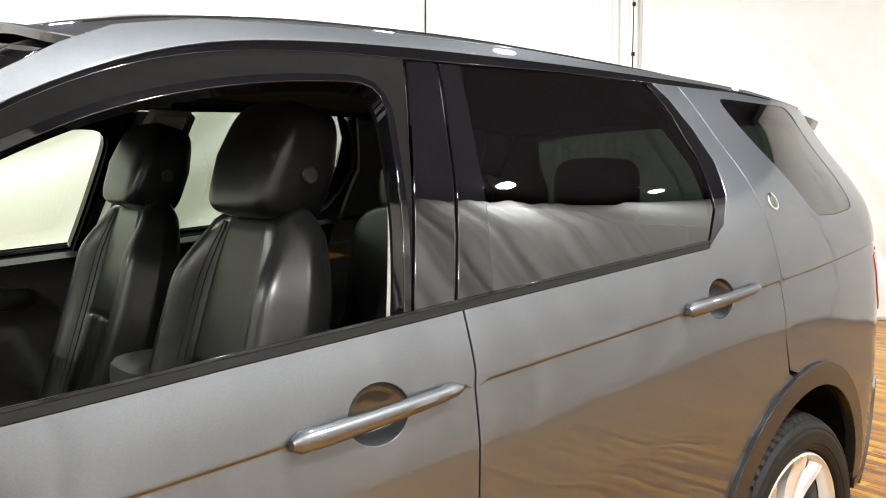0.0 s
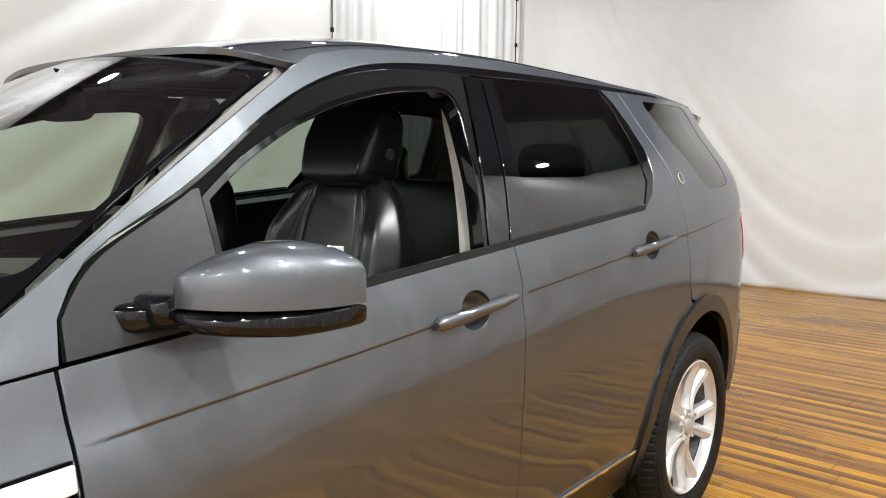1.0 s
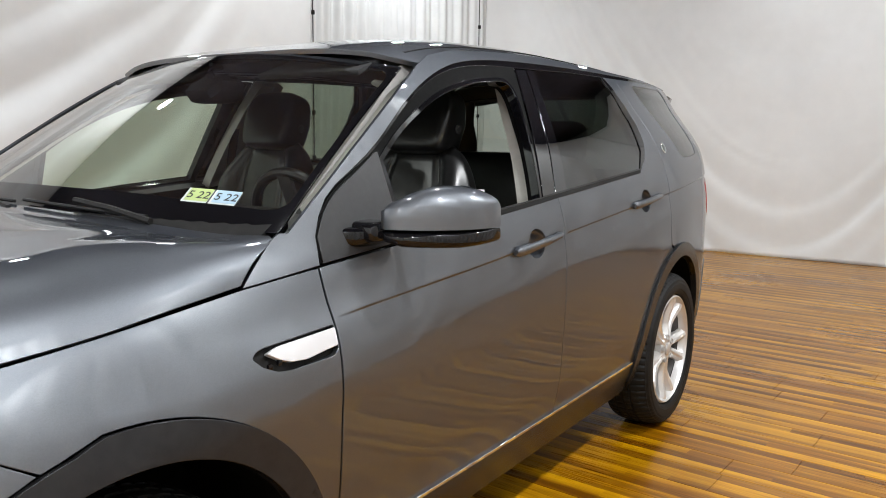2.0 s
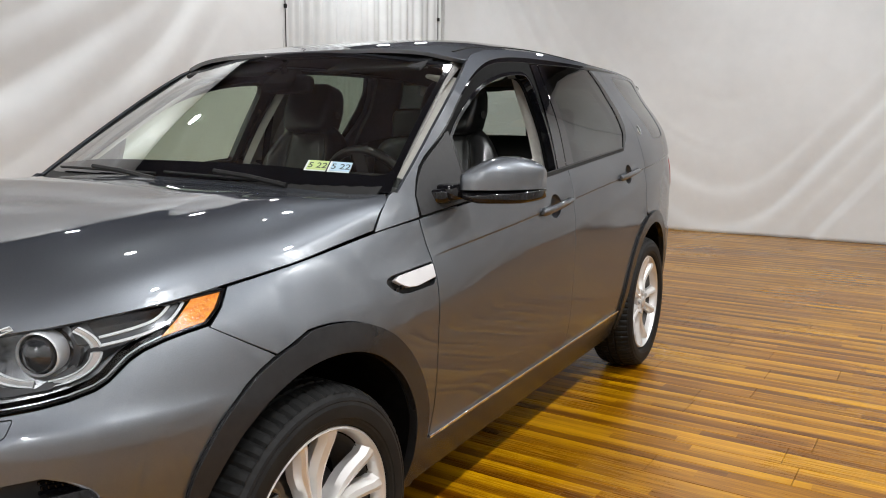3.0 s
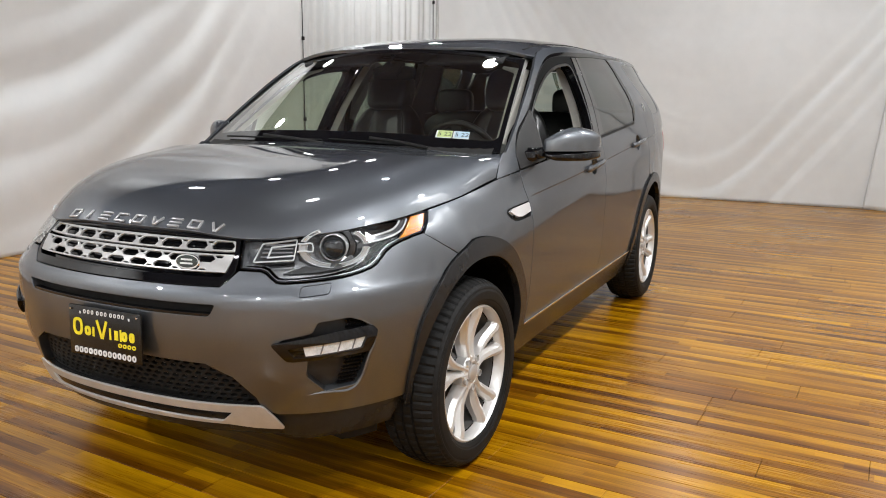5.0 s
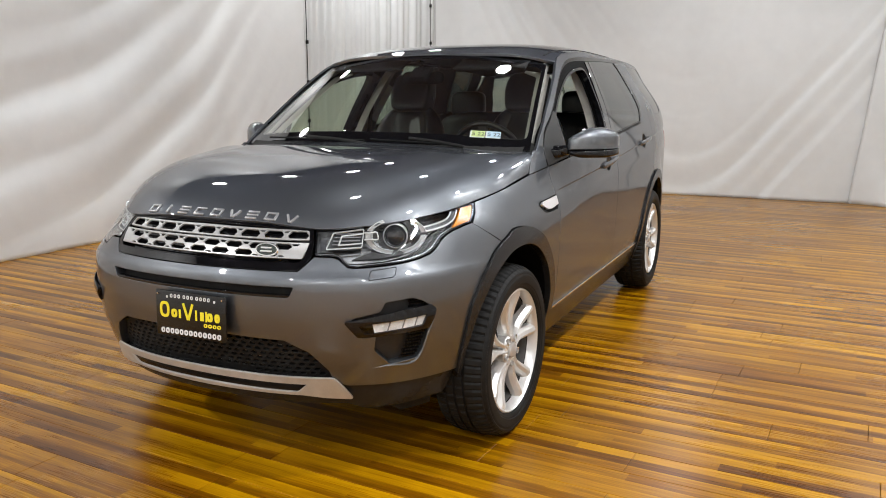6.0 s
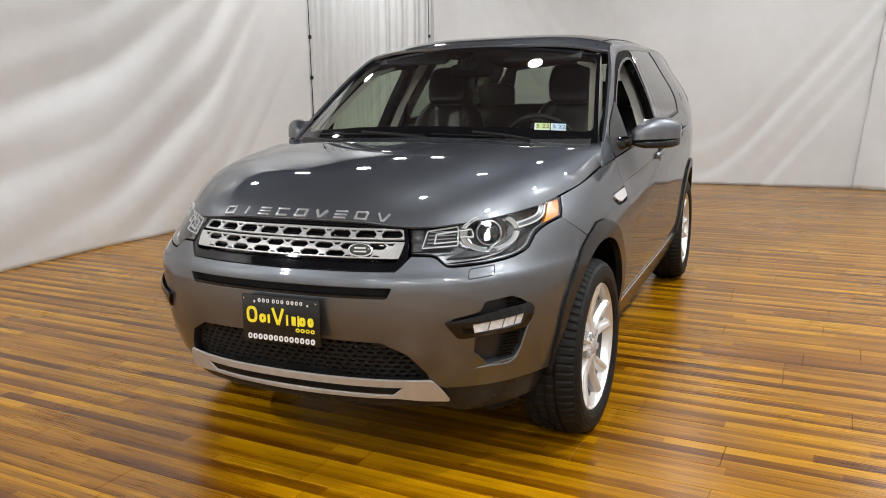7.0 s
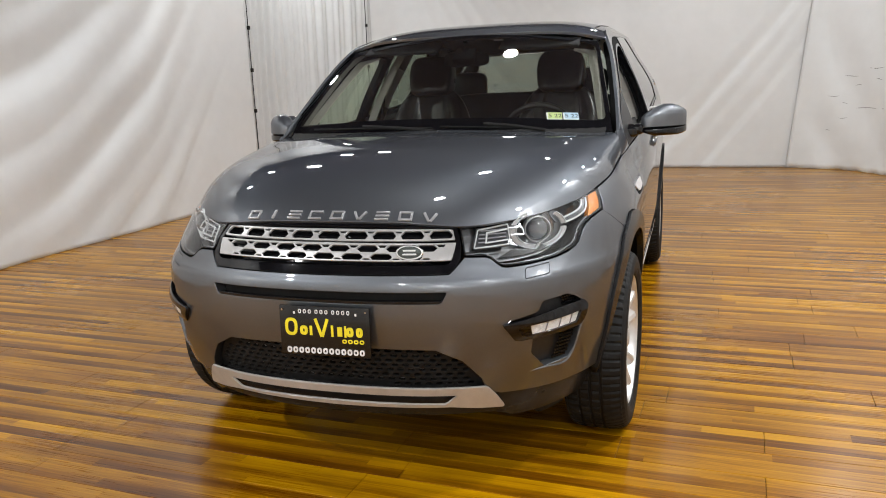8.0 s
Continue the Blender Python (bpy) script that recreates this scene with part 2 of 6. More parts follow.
def part(name, bm, mat, parent, label="", smooth=30):
    """Links a bmesh as one mesh object under a thing; edges sharper than smooth degrees stay sharp."""
    bmesh.ops.recalc_face_normals(bm, faces=bm.faces)
    me = bpy.data.meshes.new(name)
    for f in bm.faces:
        f.smooth = smooth > 0
    for e in bm.edges:
        if len(e.link_faces) == 2 and e.calc_face_angle(0) > radians(smooth):
            e.smooth = False
    bm.to_mesh(me)
    bm.free()
    me.materials.append(mat)
    ob = new(name, me)
    ob.parent = parent
    if label:
        tagged(ob, label)
    return ob


def empty(name, place, label, category, group="", kind=""):
    ob = new(name)
    ob.location = place
    ob.empty_display_size = .1
    return tagged(ob, label, category, group, kind)


def flip_x(ob_data):
    verts, faces, normals = ob_data
    v, n = verts.copy(), normals.copy()
    v[:, 0] *= -1
    n[:, 0] *= -1
    return v, [f[::-1] for f in faces], n


def inside(points, loops):
    """Even-odd test of points against closed loops."""
    x, y = points[:, 0], points[:, 1]
    hit = np.zeros(len(points), bool)
    for loop in loops:
        q = np.roll(loop, -1, axis=0)
        for (x0, y0), (x1, y1) in zip(loop, q):
            if y0 == y1:
                continue
            cross = (y > min(y0, y1)) & (y <= max(y0, y1))
            hit ^= cross & (x < x0 + (y - y0) * (x1 - x0) / (y1 - y0))
    return hit


def near_edges(points, loops):
    best = np.full(len(points), 9.0)
    for loop in loops:
        q = np.roll(loop, -1, axis=0)
        for a, b in zip(loop, q):
            d = b - a
            t = np.clip(((points - a) @ d) / max(d @ d, 1e-12), 0, 1)
            best = np.minimum(best, np.hypot(*(points - a - t[:, None] * d).T))
    return best


def area2(p):
    q = np.roll(p, -1, axis=0)
    return float((p[:, 0] * q[:, 1] - q[:, 0] * p[:, 1]).sum())


def shrink(loop, gap):
    """Moves a loop's edges inward (to its left side) by gap."""
    p = np.array(loop, float)
    if area2(p) < 0:
        p = p[::-1]
    d = np.roll(p, -1, axis=0) - p
    n = np.stack([-d[:, 1], d[:, 0]], 1) / np.maximum(np.hypot(*d.T), 1e-9)[:, None]
    m = n + np.roll(n, 1, axis=0)
    m /= np.maximum((m * m).sum(1), .5)[:, None] / 2
    return p + m * gap


def resample(loop, h):
    out = []
    for a, b in zip(loop, np.roll(loop, -1, axis=0)):
        k = max(1, int(round(np.hypot(*(b - a)) / h)))
        out += [a + (b - a) * i / k for i in range(k)]
    return np.array(out)


def round_loop(loop, r, n=4):
    """Rounds the corners of a loop by radius about r."""
    p, out = np.array(loop, float), []
    for i in range(len(p)):
        a, b, c = p[i - 1], p[i], p[(i + 1) % len(p)]
        u, v = a - b, c - b
        lu, lv = np.hypot(*u), np.hypot(*v)
        k = min(r, lu * .45, lv * .45)
        s, e = b + u / lu * k, b + v / lv * k
        for j in range(n + 1):
            t = j / n
            out.append((1 - t) ** 2 * s + 2 * t * (1 - t) * b + t * t * e)
    return np.array(out)


def sheet(loop, surface, h=.03, gap=.0, flange=.015, holes=(), lines=(), hole_gap=0.0, lip=.0):
    """Verts, faces and normals of a piece of a surface inside a loop of its two coordinates, with its edges folded inward."""
    loops = [resample(shrink(loop, gap), h)] + [resample(shrink(hole, -hole_gap), h) for hole in holes]
    lo, hi = loops[0].min(0), loops[0].max(0)
    gx, gy = np.meshgrid(np.arange(lo[0] + h / 2, hi[0], h), np.arange(lo[1] + h / 2, hi[1], h))
    inner = np.stack([gx.ravel(), gy.ravel()], 1)
    inner[:, 0] += (np.round((inner[:, 1] - lo[1]) / h).astype(int) % 2) * h * .25
    if len(lines):
        ln = np.array(lines)
        far = np.min(np.abs(inner[:, None, 0] - ln[None, ::9, 0]) / 2 + np.abs(inner[:, None, 1] - ln[None, 4::9, 1]), axis=1)
        inner = np.vstack([inner[far > .026], ln])
    keep = inside(inner, loops) & (near_edges(inner, loops) > (h * .45 if not len(lines) else .004))
    inner = inner[keep]
    pts, edges, start = np.vstack(loops + [inner]), [], 0
    for loop_ in loops:
        k = len(loop_)
        edges += [(start + i, start + (i + 1) % k) for i in range(k)]
        start += k
    v2, _, tri, *_ = delaunay_2d_cdt([Vector(p) for p in pts], edges, [], 0, 1e-7)
    flat = np.array([tuple(v) for v in v2])
    tri = np.array([t for t in tri if len(t) == 3])
    tri = tri[inside(flat[tri].mean(1), loops)]
    e = 1e-3
    place = surface(flat[:, 0], flat[:, 1])
    da = surface(flat[:, 0] + e, flat[:, 1]) - surface(flat[:, 0] - e, flat[:, 1])
    db = surface(flat[:, 0], flat[:, 1] + e) - surface(flat[:, 0], flat[:, 1] - e)
    nor = np.cross(da, db)
    nor /= np.maximum(np.linalg.norm(nor, axis=1), 1e-12)[:, None]
    if np.sum(nor * (place - np.array([0, 1.4, .75]))) < 0:
        nor = -nor
    a, b, c = (place[tri[:, i]] for i in range(3))
    wrong = np.einsum("ij,ij->i", np.cross(b - a, c - a), nor[tri[:, 0]]) < 0
    tri[wrong] = tri[wrong][:, ::-1]
    faces = [tuple(t) for t in tri]
    verts, normals = [place], [nor]
    if flange:
        use = {}
        for f in faces:
            for i in range(3):
                use[(f[i], f[(i + 1) % 3])] = 1
        rim = [k for k in use if (k[1], k[0]) not in use]
        ids = sorted({i for k in rim for i in k})
        out = {i: np.zeros(3) for i in ids}
        for i, j in rim:
            o = np.cross(place[j] - place[i], nor[i])
            o /= max(np.linalg.norm(o), 1e-12)
            out[i] += o
            out[j] += o
        base = len(place)
        row = {i: base + 3 * k for k, i in enumerate(ids)}
        r = min(.0025, flange / 3)
        for i in ids:
            o = out[i] / max(np.linalg.norm(out[i]), 1e-12)
            verts.append(np.array([place[i], place[i] + o * r * .7 - nor[i] * r, place[i] + o * r * .7 - nor[i] * flange]))
            normals.append(np.array([nor[i], o, o]))
        for i, j in rim:
            p, q = row[i], row[j]
            faces += [(p, p + 1, q + 1, q), (p + 1, p + 2, q + 2, q + 1)]
    return np.vstack(verts), faces, np.vstack(normals)


def panel(name, data, mat, parent, label="", both=False):
    """Links a sheet, and with both its mirror image on the other side."""
    v, f, n = data
    made = [link_mesh(name, v, f, mat, parent, label, n)]
    if both:
        v, f, n = flip_x(data)
        made.append(link_mesh(name, v, f, mat, parent, label, n))
    return made


def add_box(bm, center, size, m=None, bevel=0.0, seg=2):
    """A box in a bmesh, its edges rounded."""
    r = bmesh.ops.create_cube(bm, size=1)
    mat = Matrix.Translation(center) @ (m or Matrix()) @ Matrix.Diagonal((*size, 1))
    bmesh.ops.transform(bm, matrix=mat, verts=r["verts"])
    if bevel:
        edges = list({e for v in r["verts"] for e in v.link_edges})
        bmesh.ops.bevel(bm, geom=edges, offset=bevel, segments=seg, affect="EDGES", profile=.5)
    return r["verts"]


def add_rings(bm, rings, closed=False, cap=True):
    """Joins rings of points (all of one length) into a skin."""
    made = [[bm.verts.new(p) for p in ring] for ring in rings]
    n = len(made[0])
    pairs = list(zip(made, made[1:])) + ([(made[-1], made[0])] if closed else [])
    for a, b in pairs:
        for i in range(n):
            bm.faces.new((a[i], a[(i + 1) % n], b[(i + 1) % n], b[i]))
    if cap and not closed:
        bm.faces.new(made[0][::-1])
        bm.faces.new(made[-1])
    return made


def lathe(bm, profile, seg=64, axis="X", wobble=None):
    """Turns a profile of (along, radius) about an axis through the origin."""
    rings = []
    for k in range(seg):
        a = 2 * math.pi * k / seg
        ring = []
        for i, (h, r) in enumerate(profile):
            if wobble:
                r = wobble(k, i, r)
            ring.append((h, r * math.cos(a), r * math.sin(a)) if axis == "X" else (r * math.cos(a), r * math.sin(a), h))
        rings.append(ring)
    made = [[bm.verts.new(p) for p in ring] for ring in rings]
    for a, b in zip(made, made[1:] + made[:1]):
        for i in range(len(profile) - 1):
            bm.faces.new((a[i], a[i + 1], b[i + 1], b[i]))
    return made


def tube(bm, path, r, seg=8, cap=True):
    """A round bar along a path of points; r a number or a list."""
    pts = [Vector(p) for p in path]
    rings = []
    for i, p in enumerate(pts):
        d = (pts[min(i + 1, len(pts) - 1)] - pts[max(i - 1, 0)]).normalized()
        u = d.cross(Vector((0, 0, 1)))
        u = u.normalized() if u.length > 1e-3 else Vector((1, 0, 0))
        w = d.cross(u)
        q = r[i] if isinstance(r, (list, tuple)) else r
        rings.append([p + (u * math.cos(2 * math.pi * k / seg) + w * math.sin(2 * math.pi * k / seg)) * q for k in range(seg)])
    add_rings(bm, rings, cap=cap)


def soft_block(bm, center, size, power=4.0, seg=20, rows=12, shape=None):
    """A cushion: a box with strongly rounded edges. shape(u, v, w) may move a point given as fractions -1..1."""
    def sg(c, p):
        return math.copysign(abs(c) ** p, c)
    e = 2 / power
    rings = []
    for j in range(rows + 1):
        ph = -math.pi / 2 + math.pi * j / rows
        ph = max(min(ph, math.pi / 2 - .02), -math.pi / 2 + .02)
        ring = []
        for i in range(seg):
            th = 2 * math.pi * i / seg
            u, v, w = sg(math.cos(ph), e) * sg(math.cos(th), e), sg(math.cos(ph), e) * sg(math.sin(th), e), sg(math.sin(ph), e)
            if shape:
                u, v, w = shape(u, v, w)
            ring.append((center[0] + u * size[0] / 2, center[1] + v * size[1] / 2, center[2] + w * size[2] / 2))
        rings.append(ring)
    add_rings(bm, rings)

# ---- body surface ----
PLAN = [(0, -.862), (.2, -.853), (.4, -.815), (.56, -.745), (.69, -.645), (.79, -.50), (.86, -.30), (.893, -.08), (.905, .25), (.905, .8),
        (.907, 1.6), (.907, 2.4), (.90, 2.85), (.873, 3.2), (.80, 3.5), (.60, 3.66), (.3, 3.70), (0, 3.71)]


def pchip(xs, ys):
    """A smooth monotone curve through the points."""
    xs, ys = np.array(xs, float), np.array(ys, float)
    h, d = np.diff(xs), np.diff(ys) / np.diff(xs)
    m = np.empty_like(ys)
    m[0], m[-1] = d[0], d[-1]
    w1, w2 = 2 * h[1:] + h[:-1], h[1:] + 2 * h[:-1]
    same = d[:-1] * d[1:] > 0
    with np.errstate(divide="ignore", invalid="ignore"):
        m[1:-1] = np.where(same, (w1 + w2) / (w1 / d[:-1] + w2 / d[1:]), 0)

    def f(x):
        x = np.clip(x, xs[0], xs[-1])
        i = np.clip(np.searchsorted(xs, x) - 1, 0, len(xs) - 2)
        t = (x - xs[i]) / h[i]
        return ((1 + 2 * t) * (1 - t) ** 2 * ys[i] + t * (1 - t) ** 2 * h[i] * m[i]
                + t * t * (3 - 2 * t) * ys[i + 1] + t * t * (t - 1) * h[i] * m[i + 1])
    return f


def spline(xs, ys):
    """A natural cubic curve through the points."""
    xs, ys = np.array(xs, float), np.array(ys, float)
    n, h = len(xs), np.diff(xs)
    a, b = np.eye(n), np.zeros(n)
    for i in range(1, n - 1):
        a[i, i - 1:i + 2] = h[i - 1], 2 * (h[i - 1] + h[i]), h[i]
        b[i] = 6 * ((ys[i + 1] - ys[i]) / h[i] - (ys[i] - ys[i - 1]) / h[i - 1])
    k = np.linalg.solve(a, b)

    def f(x):
        i = np.clip(np.searchsorted(xs, x) - 1, 0, n - 2)
        u, v = xs[i + 1] - x, x - xs[i]
        return (k[i] * u ** 3 + k[i + 1] * v ** 3) / (6 * h[i]) + (ys[i] / h[i] - k[i] * h[i] / 6) * u + (ys[i + 1] / h[i] - k[i + 1] * h[i] / 6) * v
    return f


_both = [(-x, y) for x, y in PLAN[:0:-1]] + PLAN
_pts = np.array(_both)
_arc = np.r_[0, np.cumsum(np.hypot(*np.diff(_pts, axis=0).T))]
_arc -= _arc[len(PLAN) - 1]
plan_x, plan_y = spline(_arc, _pts[:, 0]), spline(_arc, _pts[:, 1])
_S = np.linspace(0, _arc[-1], 4000)
_X, _Y = plan_x(_S), plan_y(_S)


def s_of_y(y):
    """The way round the body at which its left flank has this y."""
    return float(np.interp(y, _Y, _S))


def s_of_x(x):
    """The way round the body's front at which it has this x."""
    k = np.searchsorted(_Y, 0.0)
    return math.copysign(float(np.interp(abs(x), _X[:k], _S[:k])), x)


# insets from the plan's line at these heights, one profile for each station round the body
ZN = [.22, .30, .36, .42, .52, .65, .735, .78, .88, .95, 1.02, 1.09, 1.15, 1.35, 1.55, 1.63, 1.70]
nose_profile = [.14, .09, .065, .045, .015, 0, .003, .022, .065, .11, .17, .25, .3, .5, .6, .7, .8]
lamp_profile = [.13, .08, .055, .035, .010, 0, .004, .027, .075, .115, .16, .22, .3, .5, .6, .7, .8]
corner_profile = [.11, .07, .045, .030, .010, 0, .003, .014, .038, .062, .11, .18, .25, .4, .5, .6, .7]
axle_profile = [.10, .07, .045, .030, .012, .004, .003, .004, .020, .042, .07, .12, .18, .3, .4, .5, .6]
scuttle_profile = [.10, .07, .048, .034, .016, .007, .004, .002, .008, .022, .050, .072, .095, .165, .250, .32, .42]
door_profile = [.10, .07, .048, .034, .016, .007, .003, .001, .001, .006, .018, .038, .058, .140, .236, .30, .40]
rear_door_profile = [.10, .07, .048, .034, .016, .007, .003, .001, .001, .006, .018, .038, .058, .135, .230, .295, .39]
quarter_profile = [.09, .06, .040, .030, .016, .007, .004, .002, .002, .008, .020, .040, .060, .130, .220, .285, .38]
tail_corner_profile = [.06, .04, .030, .020, .010, .004, .002, .002, .010, .019, .029, .048, .070, .148, .248, .32, .42]
tail_profile = [.06, .04, .030, .020, .010, .004, .005, .010, .030, .045, .060, .085, .11, .22, .36, .42, .50]
INSET = [(0.0, nose_profile), (s_of_x(.40), nose_profile), (s_of_x(.69), lamp_profile), (s_of_y(-.28), corner_profile), (s_of_y(.03), axle_profile), (s_of_y(.50), scuttle_profile), (s_of_y(1.2), door_profile), (s_of_y(2.4), rear_door_profile), (s_of_y(3.1), quarter_profile), (s_of_y(3.5), tail_corner_profile), (_arc[-1], tail_profile)]
_rows = [pchip(ZN, row) for _, row in INSET]
_stations = np.array([s for s, _ in INSET])


def pchip_rows(xs, ys, x):
    """As pchip, with a column of values of its own for each x."""
    h = np.diff(xs)
    d = np.diff(ys, axis=0) / h[:, None]
    m = np.empty_like(ys)
    m[0], m[-1] = d[0], d[-1]
    w1, w2 = (2 * h[1:] + h[:-1])[:, None], (h[1:] + 2 * h[:-1])[:, None]
    with np.errstate(divide="ignore", invalid="ignore"):
        m[1:-1] = np.where(d[:-1] * d[1:] > 0, (w1 + w2) / (w1 / d[:-1] + w2 / d[1:]), 0)
    x = np.clip(x, xs[0], xs[-1])
    i = np.clip(np.searchsorted(xs, x) - 1, 0, len(xs) - 2)
    k, t = np.arange(len(x)), (x - xs[i]) / h[i]
    return ((1 + 2 * t) * (1 - t) ** 2 * ys[i, k] + t * (1 - t) ** 2 * h[i] * m[i, k]
            + t * t * (3 - 2 * t) * ys[i + 1, k] + t * t * (t - 1) * h[i] * m[i + 1, k])


def ramp(x, a, b):
    t = np.clip((x - a) / (b - a), 0, 1)
    return t * t * (3 - 2 * t)


def crease_z(y):
    """The height of the feature line along the flank."""
    return .93 + .075 * (y - .48)


def body(s, z, out=0.0):
    """Points of the painted body at the ways s round it and the heights z, moved out of it by so much."""
    s, z = np.atleast_1d(np.asarray(s, float)), np.atleast_1d(np.asarray(z, float))
    a = np.abs(s)
    x, y = plan_x(a), plan_y(a)
    e = 1e-3
    tx, ty = plan_x(a + e) - plan_x(a - e), plan_y(a + e) - plan_y(a - e)
    n = np.hypot(tx, ty)
    nx, ny = ty / n, -tx / n
    lift = .075 * (np.clip(y, .3, 3.6) - 1.2) * ramp(z, .7, .95) * (1 - ramp(z, 1.25, 1.5))
    d = pchip_rows(_stations, np.array([r(z - lift) for r in _rows]), a)
    # the feature line: a sharp shoulder undercut below
    w = ramp(y, .50, .62) * (1 - ramp(y, 3.3, 3.55))
    q = z - crease_z(y)
    d = d + w * .0055 * ramp(-q, 0, .007) * (1 - ramp(-q, .007, .12)) - out
    return np.stack([(x - d * nx) * np.where(s < 0, -1, 1), y - d * ny, z], 1)


def flank(out=0.0):
    """The left flank as a surface of y and z."""
    return lambda y, z: body(np.interp(y, _Y, _S), z, out)


def round_body(out=0.0):
    return lambda s, z: body(s, z, out)


def nose(points):
    """Loop points (x, z) of the front, as ways round the body."""
    return [(s_of_x(x), z) for x, z in points]


# bonnet: its edge in plan with the edge's height, one half from the middle of the nose back
EDGE = [(0, -.735, .922), (.22, -.727, .920), (.438, -.680, .903), (.545, -.606, .907), (.630, -.517, .916), (.702, -.407, .930), (.742, -.315, .941), (.763, -.24, .951),
        (.778, -.17, .961), (.798, -.06, .974), (.805, .0, .981), (.811, .15, 1.001), (.817, .30, 1.018)]
_k = np.r_[0, np.cumsum(np.hypot(*np.diff(np.array(EDGE)[:, :2], axis=0).T))]
_q = np.linspace(0, _k[-1], 61)
_lines = [(pchip if c == 2 else spline)(_k, [p[c] for p in EDGE]) for c in range(3)]
EDGE = list(zip(*[line(_q).tolist() for line in _lines]))
_E = np.stack([line(np.linspace(0, _k[-1], 401)) for line in _lines], 1)
crown = spline([-.80, -.72, -.55, -.4, -.25, 0, .25, .45], [.945, .980, 1.031, 1.064, 1.091, 1.120, 1.141, 1.151])


rear_drop = pchip([0, .25, .5, .6, .7, .9], [.009, .017, .026, .034, .039, .039])
_fy, _fz = np.linspace(-.1, .55, 27), np.linspace(.96, 1.24, 57)
_fx = np.array([body(np.interp(y, _Y, _S), _fz)[:, 0] for y in _fy])


def flank_z(x, y):
    """The height at which the flank of the body stands over a point of the plan."""
    k = np.clip((y - _fy[0]) / (_fy[1] - _fy[0]), 0, len(_fy) - 1.001)
    i = k.astype(int)
    out = np.zeros(len(x))
    for j in np.unique(i):
        m = i == j
        lo, hi = (np.interp(-x[m], -_fx[q], _fz) for q in (j, j + 1))
        out[m] = lo + (hi - lo) * (k[m] - j)
    return out


def bonnet_z(x, y):
    x, y = np.abs(np.atleast_1d(x)), np.atleast_1d(y)
    p = np.stack([x, y], 1)
    best, ze = np.full(len(x), 9.0), np.zeros(len(x))
    ends = np.vstack([_E, [(.842, .50, 1.036)]])
    for a, b in zip(ends, ends[1:]):
        d = b[:2] - a[:2]
        t = np.clip(((p - a[:2]) @ d) / (d @ d), 0, 1)
        far = np.hypot(*(p - a[:2] - t[:, None] * d).T)
        near = far < best
        best, ze = np.where(near, far, best), np.where(near, a[2] + t * (b[2] - a[2]), ze)
    t = np.clip(best / (.30 - .225 * ramp(y, .0, .36)), 0, 1)
    t = (np.sqrt(t * t + .0036) - .06) / .942
    top = crown(y) - .008 * (x / .65) ** 2 + .006 * ramp(y, .1, .4) * ramp(x, .5, .75)
    # a shallow dip along each side of the raised middle, and a kicked-up strip along the rear edge
    top = top - .006 * np.exp(-((x - .56 - .06 * y) / .07) ** 2) * ramp(y, -.45, -.1) * (1 - ramp(y, .1, .3))
    rear = .205 + .12 * (x / .7) ** 2
    top = top + .07 * np.clip(y - rear, 0, .09) * (1 - ramp(x, .56, .68)) - ramp(y, .05, .36) * rear_drop(x)
    z = ze + (top - ze) * (1 - (1 - t) ** 2.4) ** .53
    # towards the windscreen pillar the side of the bonnet runs into the line of the flank
    d = z - flank_z(x, y)
    return z - ramp(y, .02, .28) * ramp(x, .60, .70) * (d + np.sqrt(d * d + .004 ** 2)) / 2


def bonnet_surface(x, y):
    return np.stack([x, y, bonnet_z(x, y)], 1)


ridge = pchip([.9, 1.0, 1.1, 1.25, 1.5, 1.9, 2.4, 2.9, 3.3, 3.5], [1.548, 1.573, 1.598, 1.625, 1.648, 1.660, 1.654, 1.628, 1.590, 1.565])


def roof_surface(x, y):
    x, y = np.atleast_1d(x), np.atleast_1d(y)
    drop = .012 * (x / .645) ** 2 + .046 * np.abs(x / .645) ** 5
    return np.stack([x, y, ridge(y) - drop], 1)


def screen_surface(u, v):
    """The windscreen: u across, -1 to 1, v from its foot to its top."""
    u, v = np.atleast_1d(u), np.atleast_1d(v)
    q = 1 - u * u
    x = u * (.770 + (.644 - .770) * v)
    y = (.446 - .17 * q) * (1 - v) + (1.04 - .065 * q) * v
    z = (1.109 + .018 * q) * (1 - v) + (1.507 + .056 * q) * v
    bulge = .018 * 4 * v * (1 - v) * (.5 + .5 * q)
    return np.stack([x, y - .5 * bulge, z + .85 * bulge], 1)

